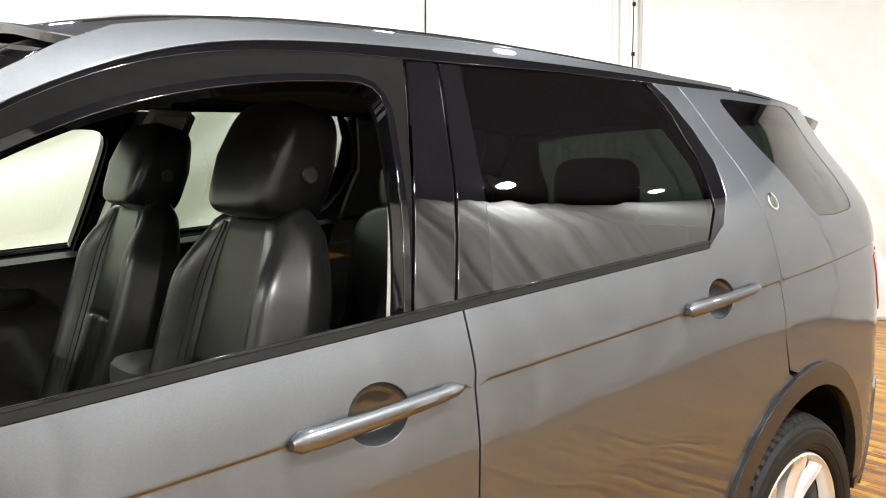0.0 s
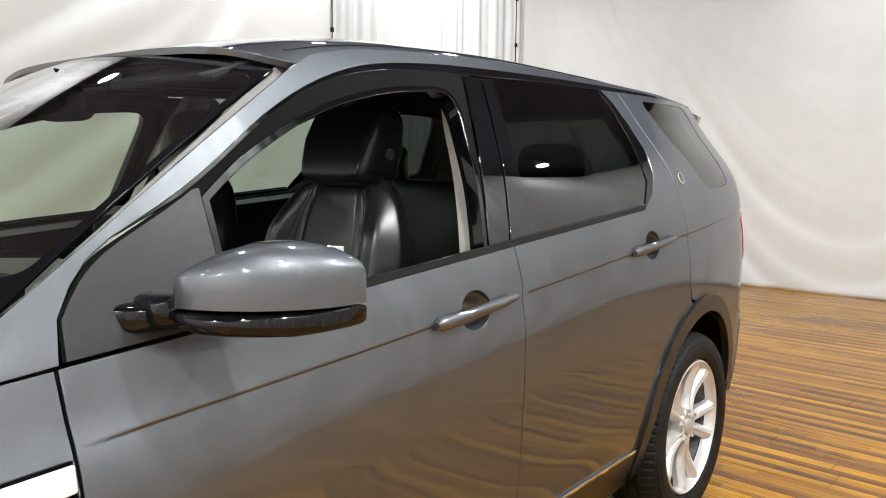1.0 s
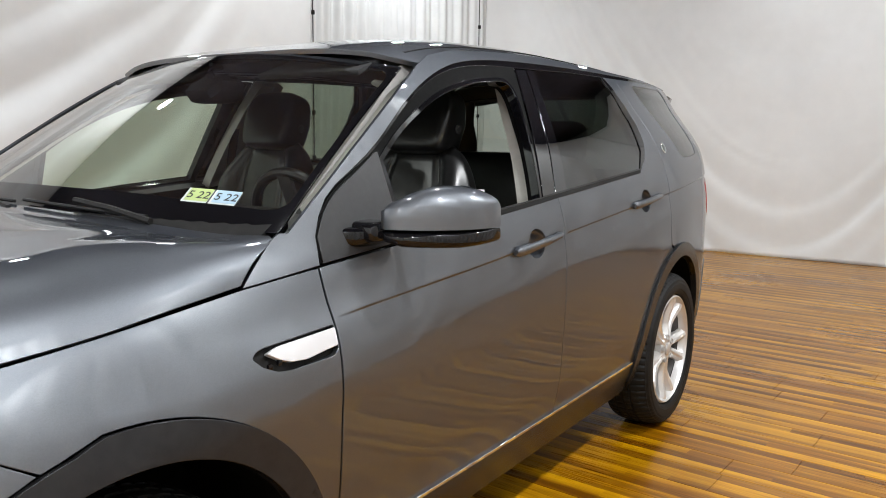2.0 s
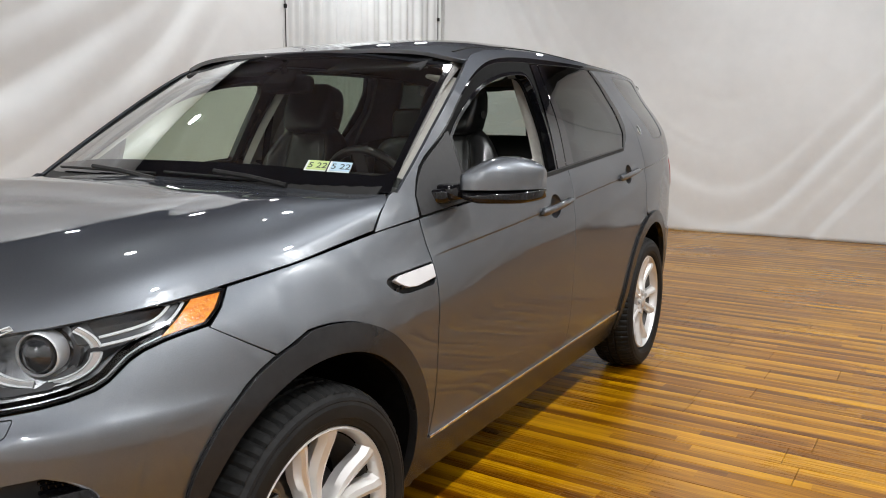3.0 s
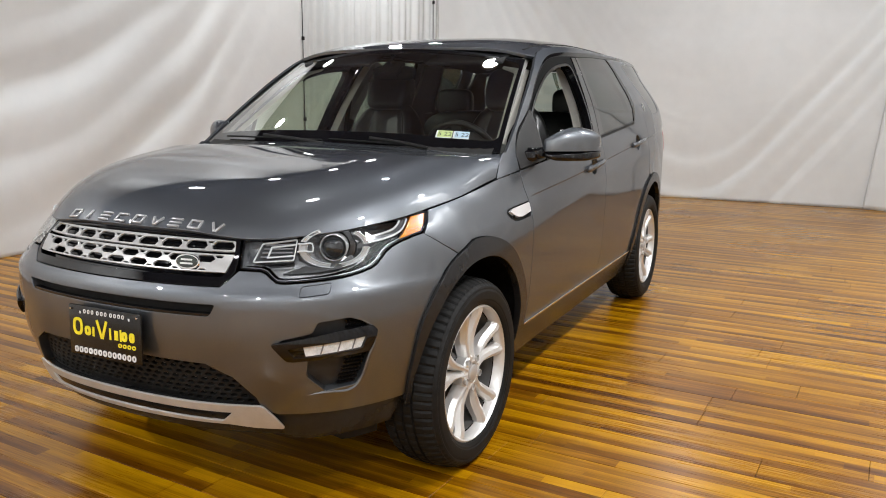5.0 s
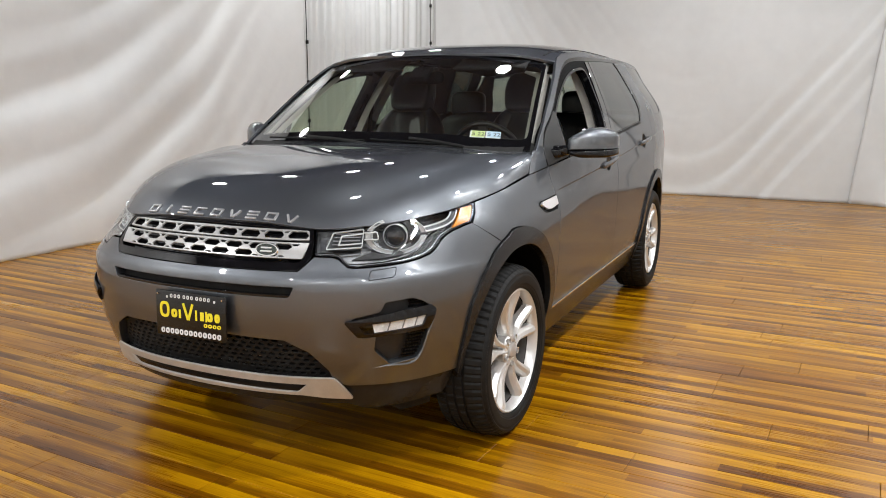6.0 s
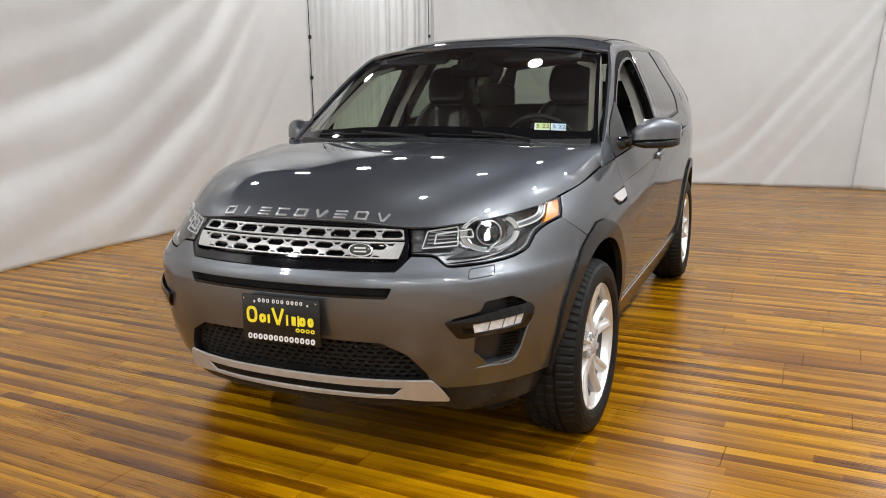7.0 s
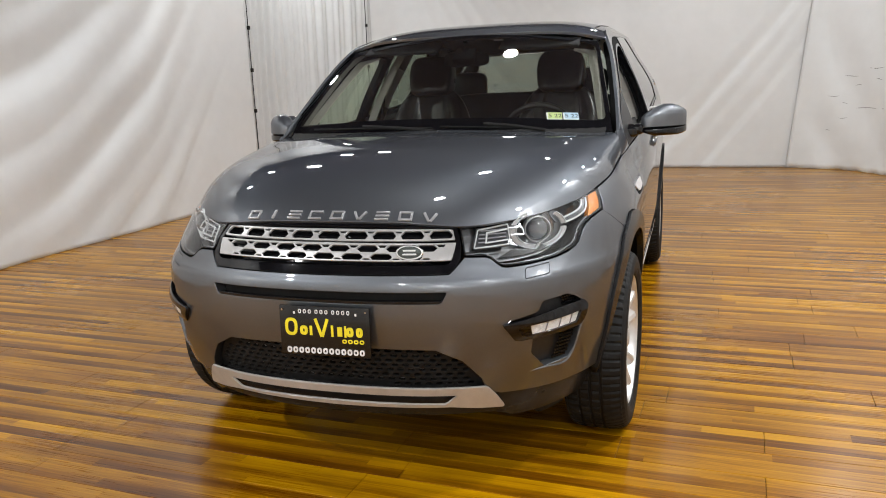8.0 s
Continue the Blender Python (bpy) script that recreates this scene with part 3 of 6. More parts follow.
# ---- the hall ----
def curtain(name, path, top, folds, mat, label, cols=200, rows=60, lean=None):
    """A hanging cloth along a plan line, pushed out of it by folds(along, height); lean(along share, height) shifts it in x."""
    p = np.array(path, float)
    arc = np.r_[0, np.cumsum(np.hypot(*np.diff(p, axis=0).T))]
    fx, fy = pchip(arc, p[:, 0]), pchip(arc, p[:, 1])
    k = np.linspace(0, arc[-1], cols)
    e = 1e-2
    tx, ty = fx(np.minimum(k + e, arc[-1])) - fx(np.maximum(k - e, 0)), fy(np.minimum(k + e, arc[-1])) - fy(np.maximum(k - e, 0))
    n = np.hypot(tx, ty)
    nx, ny = -ty / n, tx / n
    verts = []
    for z in np.linspace(0.002, top, rows):
        d = folds(k, z)
        if lean:
            verts += list(zip(fx(k) + nx * d + lean(k / arc[-1], z), fy(k) + ny * d, np.full(cols, z)))
            continue
        verts += list(zip(fx(k) + nx * d, fy(k) + ny * d, np.full(cols, z)))
    faces = [(j * cols + i, j * cols + i + 1, (j + 1) * cols + i + 1, (j + 1) * cols + i) for j in range(rows - 1) for i in range(cols - 1)]
    ob = link_mesh(name, verts, faces, mat)
    solid = ob.modifiers.new("thickness", "SOLIDIFY")
    solid.thickness, solid.offset = .004, 1
    return tagged(ob, label, "curtain", "white hall curtains")


def drapes(seed, length, step, amp, slope, minor):
    """Sweeping folds: steep near the top, flatter and curving away towards the floor, with finer creases between them."""
    rng = random.Random(seed)
    rows, c = [], -1.5
    while c < length + 4:
        rows.append((c, rng.uniform(.4, 1) * amp, rng.uniform(.22, .40) * step, slope * rng.uniform(.75, 1.25), rng.uniform(.2, 2.6), rng.uniform(1.2, 2.2)))
        c += step * rng.uniform(.6, 1.4)
    for _ in range(minor):
        rows.append((rng.uniform(-1, length + 3), rng.uniform(.10, .28) * amp, rng.uniform(.03, .10), slope * rng.uniform(.5, 1.5), rng.uniform(.2, 3.2), rng.uniform(.4, 1.0)))

    def f(k, z):
        d = .010 * np.sin(k * 3.1 + .4 * np.sin(z * 1.3)) + .004 * np.sin(k * 8.3 + z * .9)
        for c_, a, w, sl, zc, tall in rows:
            u = (k - c_ + sl * max(0.0, 3.0 - z) ** 1.7 * .30) / w
            # a fold is steep on its lower side
            d = d + a * np.exp(-u * u * np.where(u < 0, 2.2, .8)) * (.15 + .85 * math.exp(-((z - zc) / tall) ** 2))
        return d
    return f


def swags(middle, pull, power, rows, fade, seed, minor):
    """Cloth pulled up at its ends: folds that lie level round a middle and sweep up in a curve away from it.
    rows: height at the middle, depth and half width of each fold; fade: where along the cloth the folds flatten out."""
    rng = random.Random(seed)
    creases = [(rng.uniform(-2, 3.2), rng.uniform(.002, .007), rng.uniform(.02, .06), rng.uniform(middle - 4, middle + 4), rng.uniform(.3, .9)) for _ in range(minor)]

    def f(k, z):
        u = np.abs(k - middle)
        w = z - pull * u ** power + .05 * np.sin(k * 1.9) + .03 * np.sin(k * 4.3 + 1)
        flat = 1 - .9 * ramp(k, *fade)
        d = .010 * np.sin(k * 3.1 + .4 * np.sin(z * 1.3)) + .004 * np.sin(k * 8.3 + z * .9)
        for h, depth, half in rows:
            q = (w - h) / half
            # round on its upper side, steep and hollow on its lower side
            d = d + flat * depth * (np.exp(-q * q * np.where(q < 0, 2.6, .55)) - .2 * np.exp(-((q + 1.5) / .8) ** 2)) * (.65 + .35 * np.sin(k * 1.3 + h * 7))
        for h, depth, half, at, long in creases:
            d = d + depth * np.exp(-((w - h) / half) ** 2 - ((k - at) / long) ** 2)
        return d
    return f


def gathers(step, amp, seed):
    """Upright pleats of uneven width."""
    rng = random.Random(seed)
    ph = [rng.uniform(0, 6.28) for _ in range(4)]

    def f(k, z):
        b = k + .02 * math.sin(z * 1.7)
        return amp * (.55 * np.sin(6.283 * b / step + 1.2 * np.sin(b * 2.1 + ph[0]) + ph[1]) + .3 * np.sin(6.283 * b / (step * .43) + ph[2]) + .25 * np.sin(b * 3 + ph[3]) * np.cos(z * .8))
    return f


ground = link_mesh("floor", [(ROOM_X0 - .6, ROOM_Y0 - .6, -.012), (ROOM_X1 + .6, ROOM_Y0 - .6, -.012), (ROOM_X1 + .6, ROOM_Y1 + .6, -.012), (ROOM_X0 - .6, ROOM_Y1 + .6, -.012),
                             (ROOM_X0 - .6, ROOM_Y0 - .6, -.15), (ROOM_X1 + .6, ROOM_Y0 - .6, -.15), (ROOM_X1 + .6, ROOM_Y1 + .6, -.15), (ROOM_X0 - .6, ROOM_Y1 + .6, -.15)],
                   [(0, 1, 2, 3), (7, 6, 5, 4), (4, 5, 1, 0), (5, 6, 2, 1), (6, 7, 3, 2), (7, 4, 0, 3)], JOINT, smooth=False)
tagged(ground, "glossy striped brown wood laminate floor of long planks", "floor", kind="structure")


def solid_wall(name, x0, x1, y0, y1, z0, z1, mat, label, category="wall"):
    bm = bmesh.new()
    add_box(bm, ((x0 + x1) / 2, (y0 + y1) / 2, (z0 + z1) / 2), (x1 - x0, y1 - y0, z1 - z0))
    return tagged(part(name, bm, mat, None, smooth=0), label, category, kind="structure")


WALL_MAT = grained(material("plain_dark_wall", rough=.9), 4, (.10, .10, .10), (.15, .15, .15))
solid_wall("wall_west", ROOM_X0 - .62, ROOM_X0 - .42, ROOM_Y0 - .6, ROOM_Y1 + .6, -.15, CEIL, WALL_MAT, "plain wall hidden behind the white curtain")
solid_wall("wall_east", ROOM_X1 + .42, ROOM_X1 + .62, ROOM_Y0 - .6, ROOM_Y1 + .6, -.15, CEIL, WALL_MAT, "plain wall hidden behind the white curtain")
solid_wall("wall_north", ROOM_X0 - .42, ROOM_X1 + .42, ROOM_Y1 + .42, ROOM_Y1 + .6, -.15, CEIL, WALL_MAT, "plain wall hidden behind the white curtain")
solid_wall("wall_south", ROOM_X0 - .42, ROOM_X1 + .42, ROOM_Y0 - .6, ROOM_Y0 - .42, -.15, CEIL, WALL_MAT, "plain wall hidden behind the white curtain")
solid_wall("ceiling", ROOM_X0 - .62, ROOM_X1 + .62, ROOM_Y0 - .6, ROOM_Y1 + .6, CEIL, CEIL + .2, CEILING_MAT, "dark painted hall ceiling", "ceiling")

TOP = 3.95
_creases, _pleats = drapes(13, 15, .9, .07, -.7, 40), gathers(.55, .06, 17)


def side_folds(k, z):
    # the cloth bunches up where it meets the floor
    hem = math.exp(-z / .09) * (.022 * np.sin(k * 9.1 + 2 * np.sin(k * 2.3)) + .012 * np.sin(k * 23 + z * 30))
    return (_creases(k, z) + hem) * ramp(k, -.1, .35) + _pleats(k, z) * ramp(k, 2.2, 4.0)


curtain("curtain", [(-4.15, -6.4), (-4.16, -2), (-4.15, 2.2), (-4.13, 4.2), (-3.97, 5.54)], TOP,
        swags(7.6, .16, 2.1, [(-1.3, .05, .22), (-.75, .03, .20), (-.30, .06, .24), (.20, .06, .22), (.80, .10, .28), (1.32, .085, .26), (1.85, .09, .27), (2.36, .05, .22), (2.85, .075, .26), (3.4, .05, .24)], (9.9, 11.6), 3, 46),
        CURTAIN, "large white curtain with sweeping soft folds, reaching the floor", cols=420, rows=110)
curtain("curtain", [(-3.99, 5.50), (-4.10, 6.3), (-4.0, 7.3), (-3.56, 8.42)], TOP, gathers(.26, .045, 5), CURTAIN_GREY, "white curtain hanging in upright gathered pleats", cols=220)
curtain("curtain", [(-3.64, 8.36), (-3.2, 8.72), (-2, 8.76), (0, 8.74), (1.4, 8.70), (2.42, 8.68)], TOP,
        swags(3.9, .60, 1.7, [(-1.2, .014, .20), (-.7, .024, .17), (-.25, .028, .15), (.14, .036, .14), (.6, .02, .12), (1.3, .008, .22), (2.2, .012, .2), (2.9, .014, .2)], (8, 9), 8, 40),
        CURTAIN, "wide white back curtain, smooth with faint creases", cols=300, rows=90, lean=lambda q, z: .10 * (z - .6) * ramp(q, .7, 1))
side_curtain = curtain("curtain", [(2.40, 8.645), (2.9, 8.40), (3.36, 7.85), (3.50, 7.1), (3.42, 5.5), (3.3, 3.0), (3.3, 0), (3.3, -6.4)], TOP, side_folds, CURTAIN, "white side curtain with creased folds, reaching the floor", cols=420, lean=lambda q, z: .10 * (z - .6) * (1 - ramp(q, 0, .12)))
# shade of short creases, drawn as dark tubes on the side curtain: from and to, along it, and the height
_grid = np.array([v.co[:] for v in side_curtain.data.vertices]).reshape(60, 420, 3)
_along = np.r_[0, np.cumsum(np.hypot(*np.diff(_grid[0, :, :2], axis=0).T))]
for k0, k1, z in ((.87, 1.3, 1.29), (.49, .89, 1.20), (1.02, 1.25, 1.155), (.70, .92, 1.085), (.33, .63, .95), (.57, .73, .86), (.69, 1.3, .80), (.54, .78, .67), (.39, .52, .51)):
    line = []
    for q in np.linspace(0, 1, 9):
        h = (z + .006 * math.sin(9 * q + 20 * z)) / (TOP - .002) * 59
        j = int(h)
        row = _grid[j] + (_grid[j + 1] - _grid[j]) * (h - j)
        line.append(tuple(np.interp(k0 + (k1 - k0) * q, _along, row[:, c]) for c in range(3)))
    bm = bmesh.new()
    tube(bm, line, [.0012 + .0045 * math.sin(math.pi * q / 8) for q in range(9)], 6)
    part("crease_shade_line", bm, CREASE_SHADE, side_curtain, "dark tube drawn as the shade of a short crease")
curtain("curtain", [(4.2, -6.4), (2, -6.4), (-1, -6.4), (-4.15, -6.4)], TOP, gathers(.5, .05, 9), CURTAIN, "white curtain hanging behind the open side of the hall", cols=240)


def curtain_pole(x, y, lean, marks):
    """A thin dark rod at a curtain's edge with small clips."""
    e = empty("curtain_pole", (x, y, 0), "thin dark upright cord with small black clips at a curtain seam", "curtain cord", "cords at the curtain seams")
    bm = bmesh.new()
    tube(bm, [(lean * z, 0, z) for z in np.linspace(.01, TOP, 24)], .006, 6)
    part("cord", bm, SEAL, e)
    for z in marks:
        bm = bmesh.new()
        add_box(bm, (lean * z + .012, -.01, z), (.034, .026, .045), bevel=.006)
        part("clip", bm, MATTE_BLACK, e)
    return e


curtain_pole(-3.955, 5.54, 0.0, (.6, 1.08, 1.56, 2.05, 2.6, 3.1))
curtain_pole(-3.585, 8.28, 0.0, (1.0, 1.6, 2.2, 2.75, 3.3))


def ceiling_lamp(x, y):
    e = empty("ceiling_lamp", (x, y, CEIL), "round white ceiling lamp with a metal housing, some added unseen as fill", "lamp", "round lamps of the hall ceiling")
    bm = bmesh.new()
    lathe(bm, [(0, .03), (-.08, .05), (-.12, .09), (-.20, .108), (-.235, .112), (-.235, .098), (-.2, .096), (-.12, .08)], 40, "Z")
    part("housing", bm, LAMP_METAL, e)
    bm = bmesh.new()
    lathe(bm, [(-.212, .001), (-.214, .06), (-.21, .094)], 32, "Z")
    part("diffuser", bm, LAMP_DISC, e)
    return e


for lx, ly, share in LAMPS:
    ceiling_lamp(lx, ly)
    disk_light(lx, ly, CEIL - .245, LAMP_POWER * share)

# ---- the car ----
car = empty("car", (0, 1.37, 0), "dark grey metallic five-door sport utility car, driver's window down", "car")
car_origin = Matrix.Translation((0, -1.37, 0))


def on_car():
    """Lets the parts that are built in the hall's own coordinates sit under the car's base point."""
    for ob in car.children:
        ob.matrix_parent_inverse = car_origin


def joined(data):
    """A half sheet and its mirror image as one mesh."""
    v, f, n = data
    v2, f2, n2 = flip_x(data)
    return np.vstack([v, v2]), f + [tuple(i + len(v) for i in k) for k in f2], np.vstack([n, n2])


def arc(cy, cz, r, a0, a1, n=14):
    """Points (y, z) on a circle; angles in degrees from the rear, over the top."""
    return [(cy + r * math.cos(radians(a0 + (a1 - a0) * k / n)), cz + r * math.sin(radians(a0 + (a1 - a0) * k / n))) for k in range(n + 1)]


def crease_lines(y0, y1):
    """Rows of points along the feature line, so that its groove is drawn sharp."""
    return [(y, crease_z(y) + q) for y in np.arange(y0, y1, .02) for q in (-.10, -.06, -.02, -.008, -.004, 0, .003, .008, .016)]


def smooth(points, n=5):
    """More points along a soft curve through the given ones."""
    p = np.array(points, float)
    k = np.r_[0, np.cumsum(np.hypot(*np.diff(p, axis=0).T))]
    fx, fy = pchip(k, p[:, 0]), pchip(k, p[:, 1])
    if len(p) > 3:
        fx, fy = spline(k, p[:, 0]), spline(k, p[:, 1])
    q = np.linspace(0, k[-1], n * (len(p) - 1) + 1)
    return list(zip(fx(q).tolist(), fy(q).tolist()))


ARCH_ANGLES = [-20, 6, 80, 96, 101, 116, 130, 146, 160, 178, 192]
ARCH_OUTER = [.470, .470, .475, .476, .465, .463, .457, .441, .414, .394, .390]
ARCH_INNER = [.408, .408, .408, .408, .408, .406, .403, .396, .387, .378, .376]


def arch_front(radii, a0, a1, n=20, wider=0.0):
    """Points (y, z) along the front wheel arch, whose edge steps in past the top and draws in towards its front foot."""
    out = []
    for k in range(n + 1):
        a = a0 + (a1 - a0) * k / n
        r = float(np.interp(a, ARCH_ANGLES, radii)) + wider
        out.append((r * math.cos(radians(a)), HUB_Z + r * math.sin(radians(a))))
    return out


WB, HUB_Z = 2.795, .365
REAR_Y, REAR_Z = 2.82, .378
ARCH_IN = .408
ARCH_RR = .475
GAP = .0013
SIDE = flank()

# painted panels of the flank
fender = ([(-.204, .956), (-.18, .959), (-.04, .976), (.15, .998), (.31, 1.017), (.497, 1.034), (.499, .93), (.496, .70), (.496, .40), (.463, .40)]
          + arch_front(ARCH_OUTER, 6, 107.8, 24, .002) + [(-.281, .889), (-.238, .921)])
front_door = [(.502, .40), (.502, .70), (.5045, .93), (.5025, 1.035), (.93, 1.073), (1.18, 1.095), (1.48, 1.118), (1.588, 1.127), (1.592, 1.03), (1.590, .83), (1.597, .40)]
rear_door = ([(1.60, .40), (1.594, .83), (1.596, 1.03), (1.592, 1.128), (1.84, 1.146), (2.20, 1.174), (2.335, 1.184), (2.42, 1.232), (2.472, 1.30), (2.495, 1.38),
              (2.475, 1.46), (2.43, 1.53), (2.395, 1.569), (2.505, 1.571), (2.55, 1.48), (2.588, 1.38), (2.612, 1.28), (2.622, 1.19), (2.625, 1.10), (2.64, .95), (2.668, .852)]
             + arc(REAR_Y, REAR_Z, ARCH_RR, 105, 176, 12) + [(2.345, .40)])
quarter = ([(2.508, 1.571), (2.8, 1.575), (3.1, 1.570), (3.28, 1.556), (3.34, 1.40), (3.40, 1.25), (3.43, 1.13), (3.44, .95), (3.44, .60), (3.42, .40), (3.297, .40)]
           + arc(REAR_Y, REAR_Z, ARCH_RR, 4, 102, 16) + [(2.676, .858), (2.644, .95), (2.629, 1.10), (2.626, 1.19), (2.616, 1.28), (2.592, 1.38), (2.554, 1.48)])
quarter_pane = round_loop([(2.665, 1.553), (3.145, 1.556), (3.225, 1.253), (3.05, 1.236), (2.90, 1.238)], .05)
vent_hole = [(.270, .892), (.290, .872), (.325, .856), (.36, .852), (.482, .855), (.498, .868), (.498, .919), (.308, .908), (.283, .903)]
vent_hole = round_loop(vent_hole, .006)

panel("front_wing", sheet(fender, SIDE, .03, GAP, holes=[vent_hole]), PAINT, car, both=True)
CUPS = ((1.402, .999), (2.345, 1.073))


def cup_loop(y, z):
    return [(y + .056 * math.cos(t), z - .002 + .046 * math.sin(t)) for t in np.linspace(0, 2 * math.pi, 28, endpoint=False)]


doors_f = panel("front_door", sheet(front_door, SIDE, .03, GAP, holes=[cup_loop(*CUPS[0])], lines=crease_lines(.53, 1.6), flange=.03), PAINT, car, both=True)
doors_r = panel("rear_door", sheet(rear_door, SIDE, .03, GAP, holes=[cup_loop(*CUPS[1])], lines=crease_lines(1.6, 2.66), flange=.03), PAINT, car, both=True)
panel("rear_quarter", sheet(quarter, SIDE, .03, GAP, holes=[quarter_pane], lines=crease_lines(2.64, 3.4)), PAINT, car, both=True)

# roof, pillars and cant rails
gutter = [(.515, 1.10), (.56, 1.168), (.66, 1.232), (.774, 1.295), (.943, 1.409), (1.078, 1.478), (1.25, 1.533), (1.38, 1.553), (1.71, 1.574), (2.05, 1.583), (2.49, 1.586), (2.95, 1.578), (3.28, 1.560)]
gutter = smooth(gutter)
screen_edge = [(.446, 1.112), (.55, 1.185), (.70, 1.288), (.85, 1.388), (.95, 1.452), (1.045, 1.510)]
rail_top = [(1.12, 1.545), (1.25, 1.572), (1.5, 1.592), (1.9, 1.606), (2.4, 1.603), (2.9, 1.590), (3.28, 1.566)]
cant = [(.300, 1.0185), (.505, 1.039)] + gutter + rail_top[::-1] + screen_edge[::-1] + [(.425, 1.114), (.404, 1.103), (.352, 1.0615)]
panel("pillar_and_rail", sheet(cant, SIDE, .025, .0015), PAINT, car, both=True)


def rail_x(y):
    return float(body(s_of_y(y), np.interp(y, [p[0] for p in screen_edge[-1:] + rail_top], [p[1] for p in screen_edge[-1:] + rail_top]))[0, 0])


roof_half = [(0, .978), (.2, .984), (.4, 1.004), (.55, 1.026), (.635, 1.046)] + [(rail_x(y), y) for y in (1.08, 1.15, 1.25, 1.5, 1.9, 2.4, 2.9, 3.25)] + [(.45, 3.30), (.2, 3.335), (0, 3.345)]
roof_loop = roof_half + [(-x, y) for x, y in roof_half[-2:0:-1]]
panel("roof", sheet(roof_loop, roof_surface, .04, .0005), PAINT, car)
for side in (1, -1):
    bm = bmesh.new()
    rows = []
    for y in np.linspace(1.10, 3.22, 60):
        z = float(roof_surface(np.array([.605]), np.array([y]))[0, 2])
        x = .605 - .02 * ramp(y, 2.6, 3.2)
        rows.append([(side * (x - .006), y, z + .0015), (side * (x + .006), y, z + .0008), (side * (x + .006), y, z - .006), (side * (x - .006), y, z - .006)])
    add_rings(bm, rows)
    part("roof_joint_strip", bm, SEAL, car)

# bonnet
bonnet_half = [(x, y) for x, y, _ in EDGE]
bonnet_rear = [(.8115, .3285), (.8065, .350), (.8025, .3675), (.7985, .382), (.796, .3935), (.791, .408), (.783, .418), (.762, .426), (.70, .396), (.6, .358), (.5, .330), (.25, .296), (0, .272)]
bonnet_loop = bonnet_half + bonnet_rear + [(-x, y) for x, y in (bonnet_rear[:-1][::-1] + bonnet_half[:0:-1])]
bonnet = panel("bonnet", sheet(bonnet_loop, bonnet_surface, .010, .0018, flange=.010), PAINT, car)[0]

# windscreen with its black border
screen_loop = [(-1, 0), (-.5, 0), (0, 0), (.5, 0), (1, 0), (1, .5), (1, 1), (.5, 1), (0, 1), (-.5, 1), (-1, 1), (-1, .5)]
glass_loop = round_loop([(-.975, .09), (-.5, .115), (.5, .115), (.975, .09), (.975, .955), (0, .965), (-.975, .955)], .07, 6)
panel("windscreen", sheet(glass_loop, screen_surface, .06, 0, flange=.004), CLEAR_GLASS, car, "clear laminated windscreen")
panel("windscreen_border", sheet(screen_loop, screen_surface, .06, .003, flange=.006, holes=[glass_loop]), GLOSS_BLACK, car, "black printed border of the windscreen")

# side glass, frames and trim
f_open = [(.785, 1.066)] + smooth([(.783, 1.262), (.86, 1.318), (.96, 1.374), (1.06, 1.420), (1.16, 1.453), (1.27, 1.478), (1.38, 1.494), (1.48, 1.502)]) + smooth([(1.51, 1.501), (1.538, 1.49), (1.550, 1.465), (1.549, 1.43), (1.540, 1.38), (1.515, 1.26), (1.478, 1.121)], 3)
f_open = np.array(f_open)
frame_top = smooth([(.518, 1.10), (.562, 1.160), (.662, 1.224), (.776, 1.287), (.945, 1.400), (1.078, 1.468), (1.245, 1.517), (1.36, 1.533), (1.62, 1.548)])
f_frame = [(.512, 1.042)] + frame_top + [(1.485, 1.125), (1.478, 1.1195), (1.18, 1.097), (.93, 1.075)]
panel("door_frame", sheet(f_frame, flank(-.004), .025, 0, holes=[f_open], flange=.045), DEEP_BLACK, car, "matt black front door window frame", both=True)
seal_in = shrink(f_open, .007)
panel("window_seal", sheet(shrink(f_open, -.004), flank(-.001), .03, 0, holes=[seal_in], flange=.03), GLOSS_BLACK, car, "black window channel seal", both=True)
sail = [(.512, 1.040)] + [k for k in frame_top if k[0] < .775] + [(.778, 1.282), (.781, 1.066)]
panel("mirror_base_panel", sheet(sail, flank(.001), .025, .003, flange=.006), POD_GREY, car, "dark grey triangle at the door mirror's foot", both=True)
strip = gutter[3:] + [(3.20, 1.561), (2.66, 1.567), (2.40, 1.570), (2.05, 1.565), (1.75, 1.553)] + [(y, z + .001) for y, z in frame_top[-2:8:-1]]
panel("gutter_trim", sheet(strip, flank(-.002), .025, .001, flange=.01), GLOSS_BLACK, car, "gloss black strip above the side windows", both=True)
b_front = [(1.489, 1.126), (1.572, 1.134), (1.64, 1.345), (1.694, 1.546), (1.624, 1.543), (1.555, 1.34)]
b_rear = [(1.580, 1.135), (1.661, 1.143), (1.696, 1.293), (1.752, 1.549), (1.703, 1.547), (1.648, 1.345)]
panel("pillar_trim", sheet(b_front, flank(.001), .03, .001, flange=.008), PIANO_BLACK, car, "gloss black door pillar cover", both=True)
panel("pillar_trim", sheet(b_rear, flank(.001), .03, .001, flange=.008), PIANO_BLACK, car, "gloss black door pillar cover", both=True)
r_pane = [(1.664, 1.144), (1.699, 1.293), (1.755, 1.549), (2.06, 1.563), (2.36, 1.567), (2.41, 1.49), (2.425, 1.39), (2.40, 1.27), (2.335, 1.190), (2.0, 1.166)]
